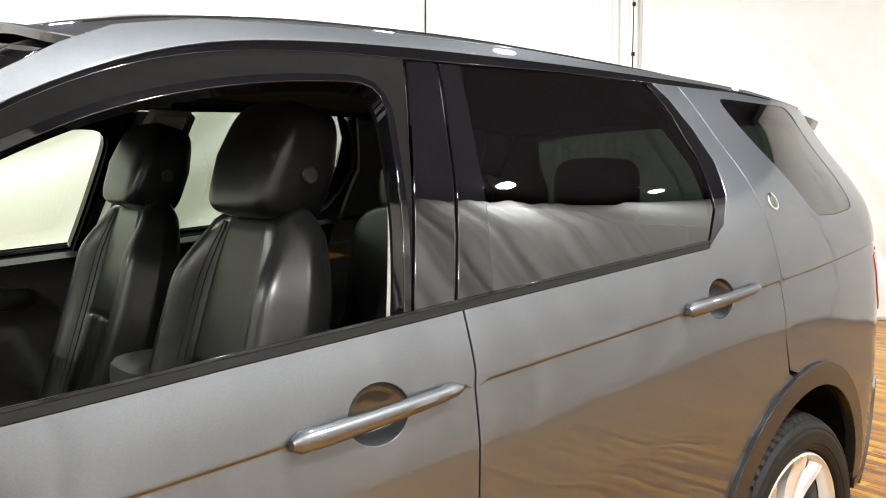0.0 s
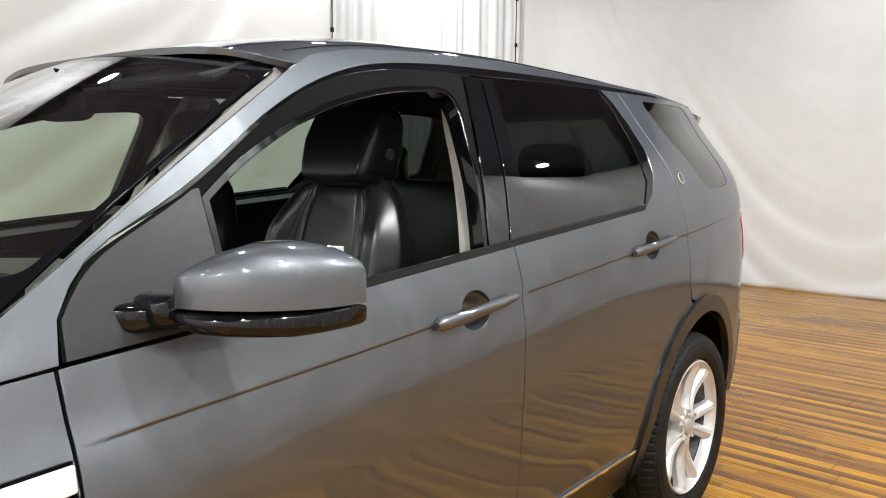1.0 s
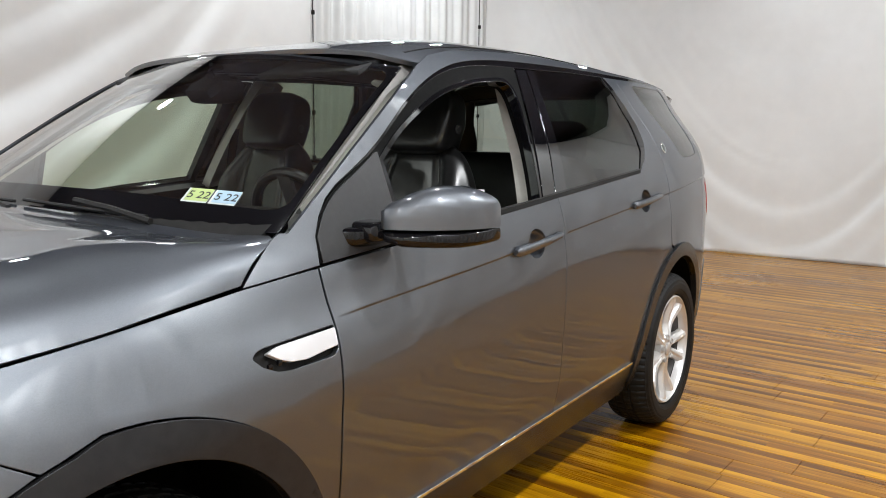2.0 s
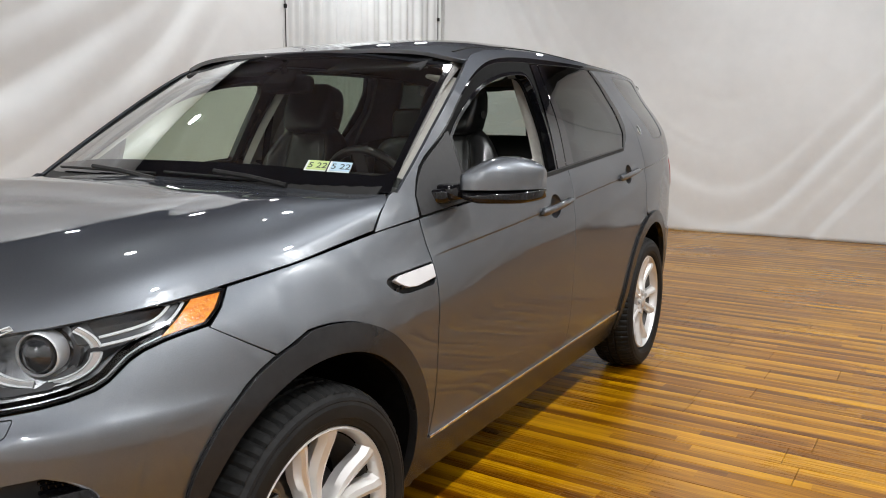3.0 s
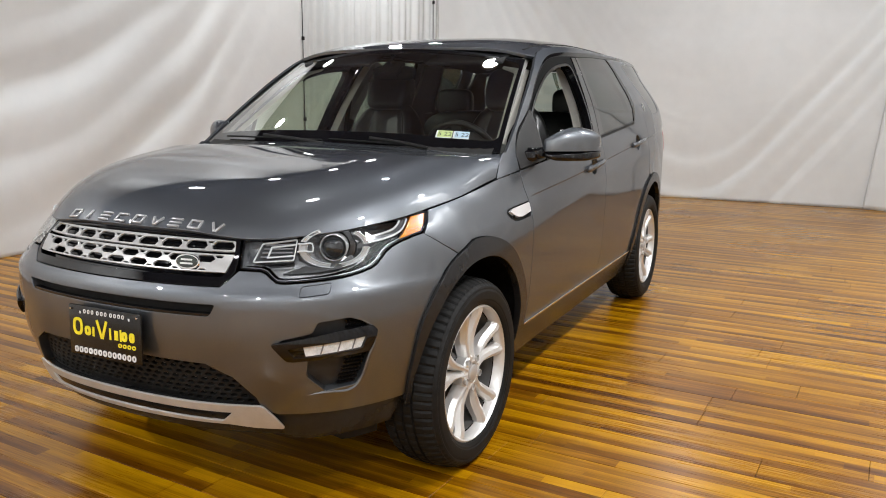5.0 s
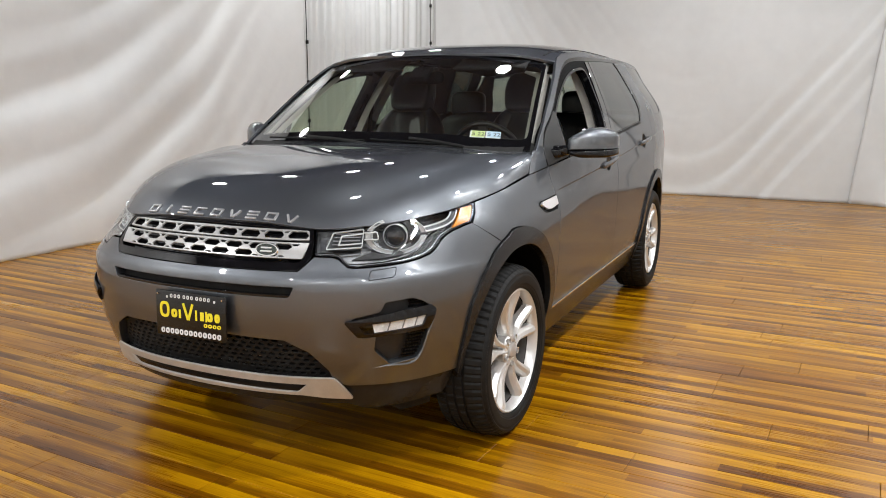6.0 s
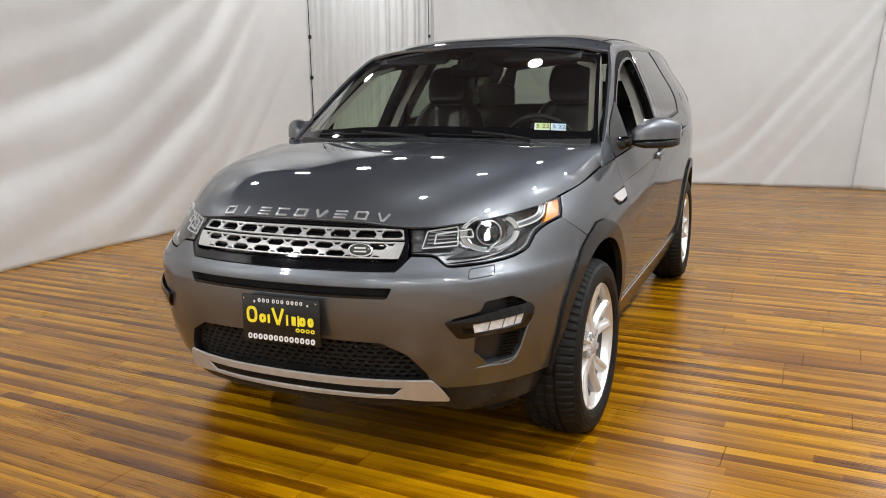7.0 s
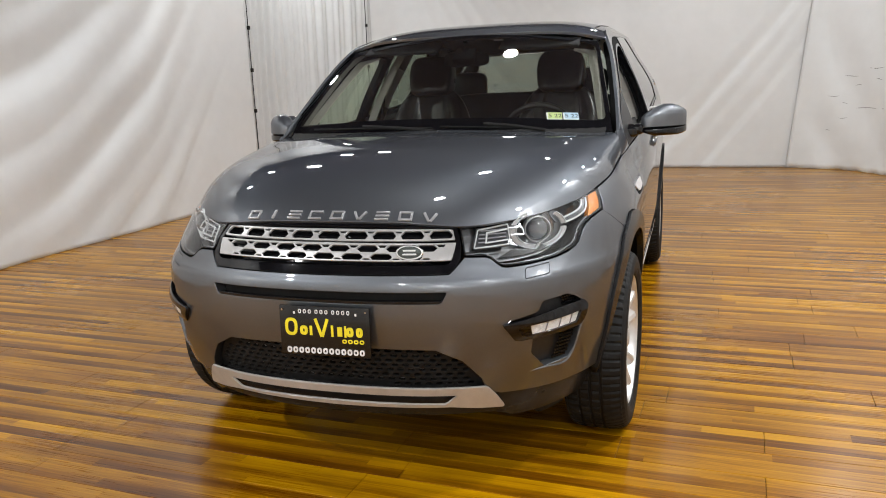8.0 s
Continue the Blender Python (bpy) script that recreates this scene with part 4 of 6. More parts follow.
for k, ob in enumerate(panel("rear_side_window", sheet(r_pane, flank(-.003), .04, .001, flange=.004), PRIVACY_GLASS, car, "tinted rear side window, near pane darkened for cabin shade", both=True)):
    # both panes are one glass; the near one's tint holds the cabin shade
    ob.data.materials[0] = SHADED_GLASS if k == 0 else PRIVACY_GLASS
fin = [(2.364, 1.567), (2.393, 1.568), (2.43, 1.53), (2.475, 1.46), (2.493, 1.38), (2.470, 1.30), (2.418, 1.234), (2.337, 1.187), (2.342, 1.196), (2.404, 1.27), (2.429, 1.39), (2.414, 1.49)]
panel("window_end_trim", sheet(fin, flank(.001), .02, .001, flange=.008), GLOSS_BLACK, car, "gloss black curved trim behind the rear side window", both=True)
panel("quarter_window", sheet(quarter_pane, flank(-.003), .04, .002, flange=.004), SHADED_GLASS, car, "tinted quarter window with cabin shade put into its colour", both=True)
belt = [(.785, 1.062), (.93, 1.073), (1.18, 1.095), (1.48, 1.118), (1.588, 1.127), (1.84, 1.146), (2.20, 1.174), (2.335, 1.184)]
belt_loop = belt + [(y, z + .012) for y, z in belt[::-1]]
panel("belt_seal", sheet(belt_loop, flank(.003), .02, 0, flange=.012), SEAL, car, both=True)
lip = [(y, z + .0125) for y, z in belt] + [(y, z + .016) for y, z in belt[::-1]]
panel("belt_bright_line", sheet(lip, flank(.0045), .02, 0, flange=.004), GLOSS_BLACK, car, both=True)
p_pane = [tuple(p) for p in f_open]
far = sheet(p_pane, flank(-.012), .04, -.004, flange=.004)
v, f, n = flip_x(far)
link_mesh("front_side_window", v, f, GREEN_GLASS, car, "raised green-tinted passenger window", n).visible_shadow = False

# wheel arch and sill cladding
for cy, cz, r in ((0, HUB_Z, 0), (REAR_Y, REAR_Z, ARCH_RR)):
    low0, high0 = (-14, 184) if cy == 0 else (6, 192)
    ring = arch_front(ARCH_OUTER, low0, high0, 60) + arch_front(ARCH_INNER, high0, low0, 60) if cy == 0 else arc(cy, cz, r - .002, low0, high0, 40) + arc(cy, cz, ARCH_IN + .006, high0, low0, 40)
    panel("wheel_arch_cladding", sheet(ring, flank(.012), .03, 0, flange=.03), CLADDING, car, "dark grey painted wheel arch cladding", both=True)
    for side in (1, -1):
        bm = bmesh.new()
        rings = []
        for a in np.linspace(radians(-14 if cy == 0 else 9), radians(176 if cy == 0 else 188), 40):
            c, s_ = math.cos(a), math.sin(a)
            inner = ARCH_IN - (.036 * max(0, math.degrees(a) / 90 - 1) if cy == 0 else 0)
            edge_x = min(.885, float(body(s_of_y(cy + inner * c), cz + max(inner * s_, -.1))[0, 0]) - .014)
            rings.append([(side * x, cy + rr * c, cz + rr * s_) for x, rr in ((edge_x, inner - .004), (edge_x - .02, inner + .006), (.52, inner + .012), (.52, inner + .02), (edge_x - .004, inner + .012))])
        add_rings(bm, rings)
        wall = [bm.verts.new((side * .51, cy + (ARCH_IN + .02) * math.cos(a), cz + (ARCH_IN + .02) * math.sin(a))) for a in np.linspace(radians(-14), radians(190), 30)]
        bm.faces.new(wall)
        part("wheel_liner", bm, LINER, car, "black wheel housing liner")
sill = [(.43, .255), (.455, .31), (.468, .396), (2.340, .396), (2.345, .31), (2.36, .255)]
panel("sill_cladding", sheet(sill, flank(.004), .03, .001, flange=.06), CLADDING, car, "dark grey painted sill cladding", both=True)
step = [(.49, .396), (2.25, .396), (2.285, .420), (2.275, .424), (2.24, .404), (.49, .404)]
# the highlight on the sill's edge, drawn as a chrome strip
panel("sill_highlight_strip", sheet([(.50, .3925), (2.325, .3925), (2.325, .4005), (.50, .4005)], flank(.008), .02, 0, flange=.006), CHROME, car, "thin chrome strip drawn as the highlight along the sill", both=True)
tail_clad = [(3.31, .36), (3.30, .398), (3.43, .398), (3.42, .37)]
panel("bumper_cladding", sheet(tail_clad, flank(.004), .03, .001, flange=.03), CLADDING, car, both=True)

# bright vent blade in the front wing
vent_back = sheet(vent_hole, flank(-.018), .02, -.004, flange=.004)
vents = panel("side_vent", vent_back, MATTE_BLACK, car, "black side vent with a bright blade", both=True)
blade = [(.308, .895), (.337, .878), (.364, .869), (.402, .866), (.496, .876), (.498, .912), (.337, .903)]
bd = sheet(round_loop(blade, .004), flank(.001), .02, .001, flange=.012)
for k, ob in enumerate(vents):
    v, f, n = bd if k == 0 else flip_x(bd)
    link_mesh("blade", v, f, WHITE_TRIM, ob, "bright silver blade", n)
    bm = bmesh.new()
    for j in range(7):
        y0 = .31 + j * .026
        p = body(s_of_y(y0), .868 + .004 * j, -.006)[0]
        add_box(bm, ((1 if k == 0 else -1) * p[0], p[1], p[2]), (.008, .010, .012), bevel=.002)
    part("vent_mesh", bm, GLOSS_BLACK, ob)

# front bumper
# the lamp's lower edge, as ways round the body
lamp_low = [(.468, .822), (.535, .819), (.553, .813), (.568, .800), (.585, .788), (.605, .785), (.66, .786), (.733, .789), (.80, .794), (.855, .801), (.904, .812),
            (.930, .823), (.952, .838), (.976, .854), (1.006, .867), (1.05, .879), (1.10, .888), (1.146, .894)]
S_ = s_of_x
OUT = s_of_y
half_top = [(S_(.41), .774), (S_(.43), .79)] + [(s, z - .003) for s, z in lamp_low]
half_side = [(OUT(y), z) for y, z in arch_front(ARCH_OUTER, 108.3, 178, 12, .002)]
half_low = [(OUT(-.397), .374)] + nose([(.70, .370), (.56, .370), (.515, .385), (.50, .43), (.44, .50), (.36, .540)])
half = half_top + half_side + half_low
bumper_loop = [(0, .772)] + half + [(0, .549)] + [(-s, z) for s, z in half[::-1]]
slot = round_loop(nose([(-.405, .727), (.405, .727), (.385, .688), (-.385, .688)]), .012)
pod = round_loop([(.578, .606), (.600, .622), (.690, .640), (.706, .672), (.803, .680), (.846, .664), (.886, .634), (.866, .552), (.848, .490), (.828, .458), (.727, .447), (.668, .503), (.673, .556), (.615, .558)], .008, 3)
pod_r = [(-s, z) for s, z in pod]
cap = round_loop([(.662, .776), (.762, .783), (.746, .751), (.650, .745)], .010, 3)
cap_r = [(-s, z) for s, z in cap]
NOSE = round_body()
bumper = panel("front_bumper", sheet(bumper_loop, NOSE, .025, GAP, holes=[slot, pod, pod_r, cap, cap_r], flange=.035), PAINT, car)[0]
panel("washer_cap", sheet(cap, NOSE, .02, .0032, flange=.006), PAINT, bumper, both=True)
panel("slot_grille", sheet(slot, round_body(-.035), .04, -.01, flange=.004), MATTE_BLACK, bumper, "black upper air slot")
bar_low = round_loop(nose([(-.385, .697), (.385, .697), (.375, .689), (-.375, .689)]), .003)
panel("slot_lip", sheet(bar_low, round_body(-.003), .03, 0, flange=.02), GLOSS_BLACK, bumper)

# fog lamp pods
pods = panel("fog_lamp_pod", sheet(pod, round_body(-.03), .02, -.004, flange=.004), POD_GREY, bumper, "dark recessed fog lamp pod", both=True)
blade_out = [(.571, .612), (.763, .642), (.874, .648), (.889, .632), (.864, .567), (.798, .563), (.633, .553), (.613, .555)]
blade_in = [(.616, .598), (.658, .604), (.854, .620), (.838, .579), (.668, .567), (.634, .567)]
fog_face = [(.664, .604), (.852, .619), (.837, .580), (.672, .568)]
for k, ob in enumerate(pods):
    d = sheet(round_loop(blade_out, .006, 2), lambda s, z: body(s, z, .004 + .012 * (1 - np.clip(np.abs(z - .602 - (s - .73) * .02) / .046, 0, 1) ** 2)), .012, 0, holes=[round_loop(blade_in, .004, 2)], flange=.03)
    v, f, n = d if k == 0 else flip_x(d)
    link_mesh("pod_surround", v, f, GLOSS_BLACK, ob, "gloss black fog lamp surround", n)
    d = sheet(round_loop(fog_face, .004, 2), round_body(.005), .02, -.002, flange=.002)
    v, f, n = d if k == 0 else flip_x(d)
    link_mesh("fog_reflector", v, f, FOG_BRIGHT, ob, "bright fog lamp reflector", n)
    for s0 in (.712, .762, .806):
        bm = bmesh.new()
        tube(bm, [tuple(body(s0 + .004 * q, .573 + .0135 * q + .006 * (s0 - .70), .0065)[0] * np.array([1 if k == 0 else -1, 1, 1])) for q in range(4)], .0022, 5)
        part("reflector_divider", bm, LAMP_GREY, ob)
    d = sheet(round_loop(blade_in, .004, 2), round_body(.010), .02, .001, flange=.004)
    v, f, n = d if k == 0 else flip_x(d)
    link_mesh("fog_lens", v, f, LAMP_GLASS, ob, "clear fog lamp lens", n).visible_shadow = False
    edge_line = smooth([(.662, .436), (.735, .444), (.829, .453), (.852, .490), (.869, .55), (.889, .628), (.862, .654), (.806, .684)], 5)
    bm = bmesh.new()
    tube(bm, [tuple(body(a, b, -.002)[0] * np.array([1 if k == 0 else -1, 1, 1])) for a, b in edge_line], [.001 + .0055 * min(1, q / 5, (len(edge_line) - 1 - q) / 12) for q in range(len(edge_line))], 8)
    part("pod_edge", bm, PAINT, ob, "rolled painted edge of the pod")
    bm = bmesh.new()
    cells = [(s0 + .004 * (j % 2), .468 + j * .012) for j in range(8) for s0 in np.arange(.772 + .004 * j, .838 + .0035 * j, .0115)]
    cells += [(s0 + .004 * (j % 2), .646 + j * .0095) for j in range(3) for s0 in np.arange(.800, .868 - .014 * j, .0115)]
    for s0, z in cells:
        p = body(s0, z, -.020)[0]
        add_box(bm, ((1 if k == 0 else -1) * p[0], p[1], p[2]), (.0062, .014, .0072), bevel=.001, seg=1)
    tagged(part("pod_mesh", bm, GLOSS_BLACK, ob), kind="stuff")

# lower grille, valance and skid plate
lower = nose([(-.50, .43), (-.44, .50), (-.36, .540), (0, .549), (.36, .540), (.44, .50), (.50, .43), (.515, .388), (0, .395), (-.515, .388)])


def hexagon(x, z, w, h, turn=0):
    return [(S_(x + w / 2 * math.cos(a)), z + h / 2 * math.sin(a)) for a in [radians(60 * k + turn) for k in range(6)]]


low_loop = np.array(lower)
low_holes = []
for j in range(8):
    for x in np.arange(-.50, .505, .036):
        z = .405 + j * .0175
        hx = hexagon(x + .018 * (j % 2), z, .030, .0155)
        q = np.array(hx)
        if inside(q, [low_loop]).all() and near_edges(q, [low_loop]).min() > .006:
            low_holes.append(hx)
panel("lower_grille", sheet(lower, round_body(-.03), .05, 0, holes=low_holes, flange=.012), MATTE_BLACK, bumper, "black honeycomb lower grille")
# black sheet that stands for the shade in the hollow behind the mesh
panel("grille_shade_sheet", sheet(lower, round_body(-.075), .05, -.01, flange=.004), LINER, bumper, "black sheet standing for the shade behind the lower grille")
bm = bmesh.new()
for j in range(11):
    z = .405 + j * .0125
    pts = [tuple(body(S_(x), z, -.055)[0]) for x in np.linspace(-.36, .36, 25)]
    tube(bm, pts, .0022, 5)
part("radiator_fins", bm, SATIN, bumper, "metal cooler fins behind the grille")
valance_half = [(OUT(-.397), .372), (OUT(-.400), .33), (OUT(-.415), .275)] + nose([(.62, .262), (.55, .29)])
valance_loop = [(0, .392)] + nose([(.515, .384), (.56, .366), (.70, .366)]) + valance_half + [(0, .285)]
panel("front_valance", joined(sheet(valance_loop, round_body(-.012), .03, 0, flange=.05)), CLADDING, car, "dark grey painted lower front valance")
for side in (1, -1):
    bm = bmesh.new()
    rings = []
    for t in np.linspace(0, 1, 9):
        p = body(OUT(-.62 + .20 * t), .30, -.075)[0]
        drop = .045 * ramp(t, 0, .3)
        rings.append([(side * p[0], p[1], .30), (side * (p[0] - .012), p[1] + .006, .245 - drop * .6), (side * (p[0] - .024), p[1] + .012, .245 - drop * .6), (side * (p[0] - .03), p[1] + .018, .30)])
    add_rings(bm, rings)
    part("wheel_deflector", bm, MATTE_BLACK, car, "black rubber air deflector ahead of the wheel")
skid = round_loop(nose([(-.515, .402), (.515, .402), (.545, .365), (.575, .318), (.49, .322), (.40, .331), (0, .326), (-.40, .331), (-.49, .322), (-.575, .318), (-.545, .365)]), .012)
skid_hole = round_loop(nose([(-.425, .376), (.425, .376), (.385, .341), (-.385, .341)]), .008)
panel("skid_plate", sheet(skid, round_body(.010), .025, 0, holes=[skid_hole], flange=.007), SATIN, car, "satin silver front skid plate")

# grille
grille_loop = [(0, .918)] + nose([(.22, .916), (.443, .905), (.452, .86), (.448, .815), (.426, .788), (.408, .776)]) + [(0, .774)] + nose([(-.408, .776), (-.426, .788), (-.448, .815), (-.452, .86), (-.443, .905), (-.22, .916)])
grille = panel("grille", sheet(grille_loop, round_body(-.035), .03, .001, flange=.004), GLOSS_BLACK, car, "gloss black front grille with two perforated silver bars")[0]
surround_in = round_loop([(0, .908)] + nose([(.22, .906), (.432, .896), (.438, .86), (.425, .812), (.405, .800)]) + [(0, .797)] + nose([(-.405, .800), (-.425, .812), (-.438, .86), (-.432, .896), (-.22, .906)]), .006)
panel("grille_surround", sheet(grille_loop, round_body(-.002), .03, .001, holes=[surround_in], flange=.03), GLOSS_BLACK, grille)


def silver_bar(name, top, bottom, end_top, end_low, holes, out):
    loop = nose([(-end_low, bottom), (0, bottom), (end_low, bottom), (end_top, top), (0, top + .003), (-end_top, top)])
    arr = np.array(loop)
    good = [hx for hx in holes if inside(np.array(hx), [arr]).all() and near_edges(np.array(hx), [arr]).min() > .0018]
    return panel(name, sheet(loop, round_body(out), .03, 0, holes=good, flange=.007), GRILLE_SILVER, grille, "satin silver perforated grille bar")[0]


up, low = [], []
for x in np.arange(-.488, .49, .0975):
    up.append([(S_(x + a), .8830 + b) for a, b in ((-.0425, -.001), (-.028, .0118), (.028, .0118), (.0425, -.001), (.034, -.0112), (-.034, -.0112))])
    up.append([(S_(x + .04875 + a), .8905 + b) for a, b in ((-.0150, .0040), (.0150, .0040), (.0085, -.0025), (-.0085, -.0025))])
    low.append([(S_(x + .04875 + a), .8478 + b) for a, b in ((-.0385, 0), (-.024, .0103), (.024, .0103), (.0385, 0), (.024, -.0098), (-.024, -.0098))])
    low.append([(S_(x + a), .8258 + b) for a, b in ((-.0385, 0), (-.024, .0098), (.024, .0098), (.0385, 0), (.029, -.0095), (-.029, -.0095))])
    low.append([(S_(x + a), .8540 + b) for a, b in ((-.0175, .0040), (.0175, .0040), (.0085, -.0045), (-.0085, -.0045))])
    low.append([(S_(x + .04875 + a), .8195 + b) for a, b in ((-.0085, .0030), (.0085, .0030), (.0155, -.0028), (-.0155, -.0028))])
silver_bar("grille_bar", .897, .869, .436, .438, up, -.004)
silver_bar("grille_bar", .860, .814, .438, .418, low, -.002)
bx, by, bz = body(S_(.288), .838, .004)[0]
ang = math.atan2(*(np.diff(body(np.array([S_(.27), S_(.31)]), np.array([.838, .838])), axis=0)[0][[1, 0]]))


def oval(bm, a, b, depth, m, seg=40, dome=.3):
    rings = [[m @ Vector((a * r * math.cos(t), b * r * math.sin(t), h)) for t in np.linspace(0, 2 * math.pi, seg, endpoint=False)] for r, h in ((1, -depth), (1, 0), (.94, depth * dome), (.5, depth * dome * 1.5))]
    add_rings(bm, rings)


bm_m = Matrix.Translation((bx, by, bz)) @ Matrix.Rotation(ang, 4, "Z") @ Matrix.Rotation(radians(90 - 14), 4, "X")
bm = bmesh.new()
oval(bm, .043, .0235, .008, bm_m)
badge = part("badge_rim", bm, CHROME, grille, "silver rim of an oval badge")
bm = bmesh.new()
oval(bm, .037, .0185, .004, bm_m @ Matrix.Translation((0, 0, .0035)))
part("badge_field", bm, BADGE_GREEN, badge, "dark green oval badge")
for w, z in ((.040, .006), (.044, -.006)):
    bm = bmesh.new()
    add_box(bm, (0, z, .0062), (w, .0065, .002), bevel=.001, seg=1)
    bm.transform(bm_m)
    part("badge_bar", bm, CHROME, badge)

# raised silver marks on the bonnet's nose: plain rings, bars and tapered blocks
def nose_pt(x, up_):
    y = float(np.interp(abs(x), [p[0] for p in EDGE], [p[1] for p in EDGE])) + up_
    return Vector((x, y, float(bonnet_z(np.array([x]), np.array([y]))[0])))


for k, form in enumerate(("ring", "bar", "stack", "pair", "ring", "wedge", "stack", "ring", "wedge")):
    x = -.290 + k * .0762
    w, h, thin = (.008 if form == "bar" else .045), .036, .0070
    a, b, c = nose_pt(x - w / 2, .019), nose_pt(x + w / 2, .019), nose_pt(x, .034)
    mid = (a + b) / 2
    u = (b - a).normalized()
    nn = u.cross((c - mid).normalized()).normalized()
    vv = nn.cross(u)
    bm = bmesh.new()
    if form == "bar":
        add_box(bm, (0, 0, 0), (w, h, .006), bevel=.0012)
    elif form == "wedge":
        for sgn in (1, -1):
            add_box(bm, (sgn * w * .24, 0, 0), (.0080, h * 1.05, .006), Matrix.Rotation(radians(-sgn * 28), 4, "Z"), bevel=.0012)
    else:
        for q in ((1, -1, 0) if form == "stack" else (1, -1)):
            add_box(bm, (0, q * (h / 2 - thin / 2), 0), (w, thin, .006), bevel=.0012)
        for q in {"ring": (1, -1), "pair": (-1,), "stack": ()}[form]:
            add_box(bm, (q * (w / 2 - .0035), 0, 0), (.007, h, .0056), bevel=.0012)
    bm.transform(Matrix.Translation(mid + nn * .003) @ Matrix((u, vv, nn)).transposed().to_4x4())
    part("bonnet_mark", bm, MARK_SILVER, bonnet, "raised satin silver mark")

# number plate holder with plain print
plate_m = pose(.026, -.885, .606, 90 - 2, 0, 1.5)
bm = bmesh.new()
add_box(bm, (0, 0, 0), (.300, .158, .010), bevel=.004)
bm.transform(plate_m)
plate = part("number_plate", bm, PLATE_BLACK, car, "black dealer plate with yellow and white print")


def plate_bars(rows, mat, name, hollow=0.0):
    """Plain flat marks on the plate; hollow ones are oval rings of that thickness."""
    for x, y, w, h in rows:
        bm_ = bmesh.new()
        if hollow and w > 2.2 * hollow:
            rings = []
            for t in np.linspace(0, 2 * math.pi, 24, endpoint=False):
                c, q = math.cos(t), math.sin(t)
                c, q = math.copysign(abs(c) ** .75, c), math.copysign(abs(q) ** .75, q)
                rings.append([(x + (w / 2 - d) * c, y + (h / 2 - d) * q, z) for d, z in ((0, .005), (0, .0066), (hollow, .0066), (hollow, .005))])
            add_rings(bm_, rings, closed=True)
        else:
            add_box(bm_, (x, y, .0058), (w, h, .0016), bevel=.0004, seg=1)
        bm_.transform(plate_m)
        part(name, bm_, mat, plate)


plate_bars([(-.079 + k * .0165 + (.006 if k > 2 else 0) + (.006 if k > 5 else 0), .062, .010, .013) for k in range(10)], INK_WHITE, "white_bar", .0026)
plate_bars([(-.098, .057, .006, .008), (.106, .057, .006, .008)], INK_WHITE, "white_bar")
plate_bars([(-.110, .012, .042, .056), (-.068, .002, .026, .030), (.052, .002, .016, .030), (.085, .002, .024, .030), (.116, .002, .022, .030)], INK_YELLOW, "yellow_bar", .0098)
plate_bars([(-.044, .002, .009, .030), (.027, .003, .008, .036), (.070, .003, .007, .036)], INK_YELLOW, "yellow_bar")
for lean in (1, -1):
    bm = bmesh.new()
    add_box(bm, (-.008 + lean * .0105, .012, .0058), (.010, .060, .0016), Matrix.Rotation(radians(-lean * 19), 4, "Z"), bevel=.0004, seg=1)
    bm.transform(plate_m)
    part("yellow_bar", bm, INK_YELLOW, plate)
plate_bars([(.066 + k * .019, -.028, .015, .013) for k in range(4)], INK_YELLOW, "yellow_bar", .0038)
plate_bars([(-.120 + k * .0202, -.062, .016, .019) for k in range(13)], INK_WHITE, "white_bar", .0052)
for q in (-.138, .138):
    bm = bmesh.new()
    bmesh.ops.create_cone(bm, cap_ends=True, radius1=.004, radius2=.003, depth=.004, segments=10)
    bm.transform(plate_m @ Matrix.Translation((q, .066, .0065)))
    part("screw", bm, CHROME, plate)

# headlamps
lamp_top = [(.460, .903), (.56, .907), (.648, .911), (.808, .922), (.974, .937), (1.089, .945), (1.174, .952), (1.228, .955)]
lamp_loop = lamp_low[::-1] + lamp_top + [(1.190, .920)]


def band(points, w, n=4):
    """A loop round a soft line, w wide."""
    p = np.array(smooth(points, n))
    d = np.gradient(p, axis=0)
    d /= np.maximum(np.hypot(d[:, 0], d[:, 1]), 1e-9)[:, None]
    o = np.stack([-d[:, 1], d[:, 0]], 1) * w / 2
    return [tuple(q) for q in p + o] + [tuple(q) for q in (p - o)[::-1]]


def ring_band(bm, side, a0, a1, f0, f1):
    """Part of the oval ring round the projector, between two shares of its size, turned half outward."""
    rings = []
    for t in np.radians(np.linspace(a0, a1, 24)):
        ring = []
        for f, h in ((f0, -.005), (f0, 0), ((f0 + f1) / 2, .002), (f1, 0), (f1, -.005)):
            e = .110 * f * math.cos(t)
            ring.append((side * (.625 + .7071 * (e + h)), -.520 + .7071 * (e - h), .868 + .064 * f * math.sin(t)))
        rings.append(ring)
    add_rings(bm, rings)


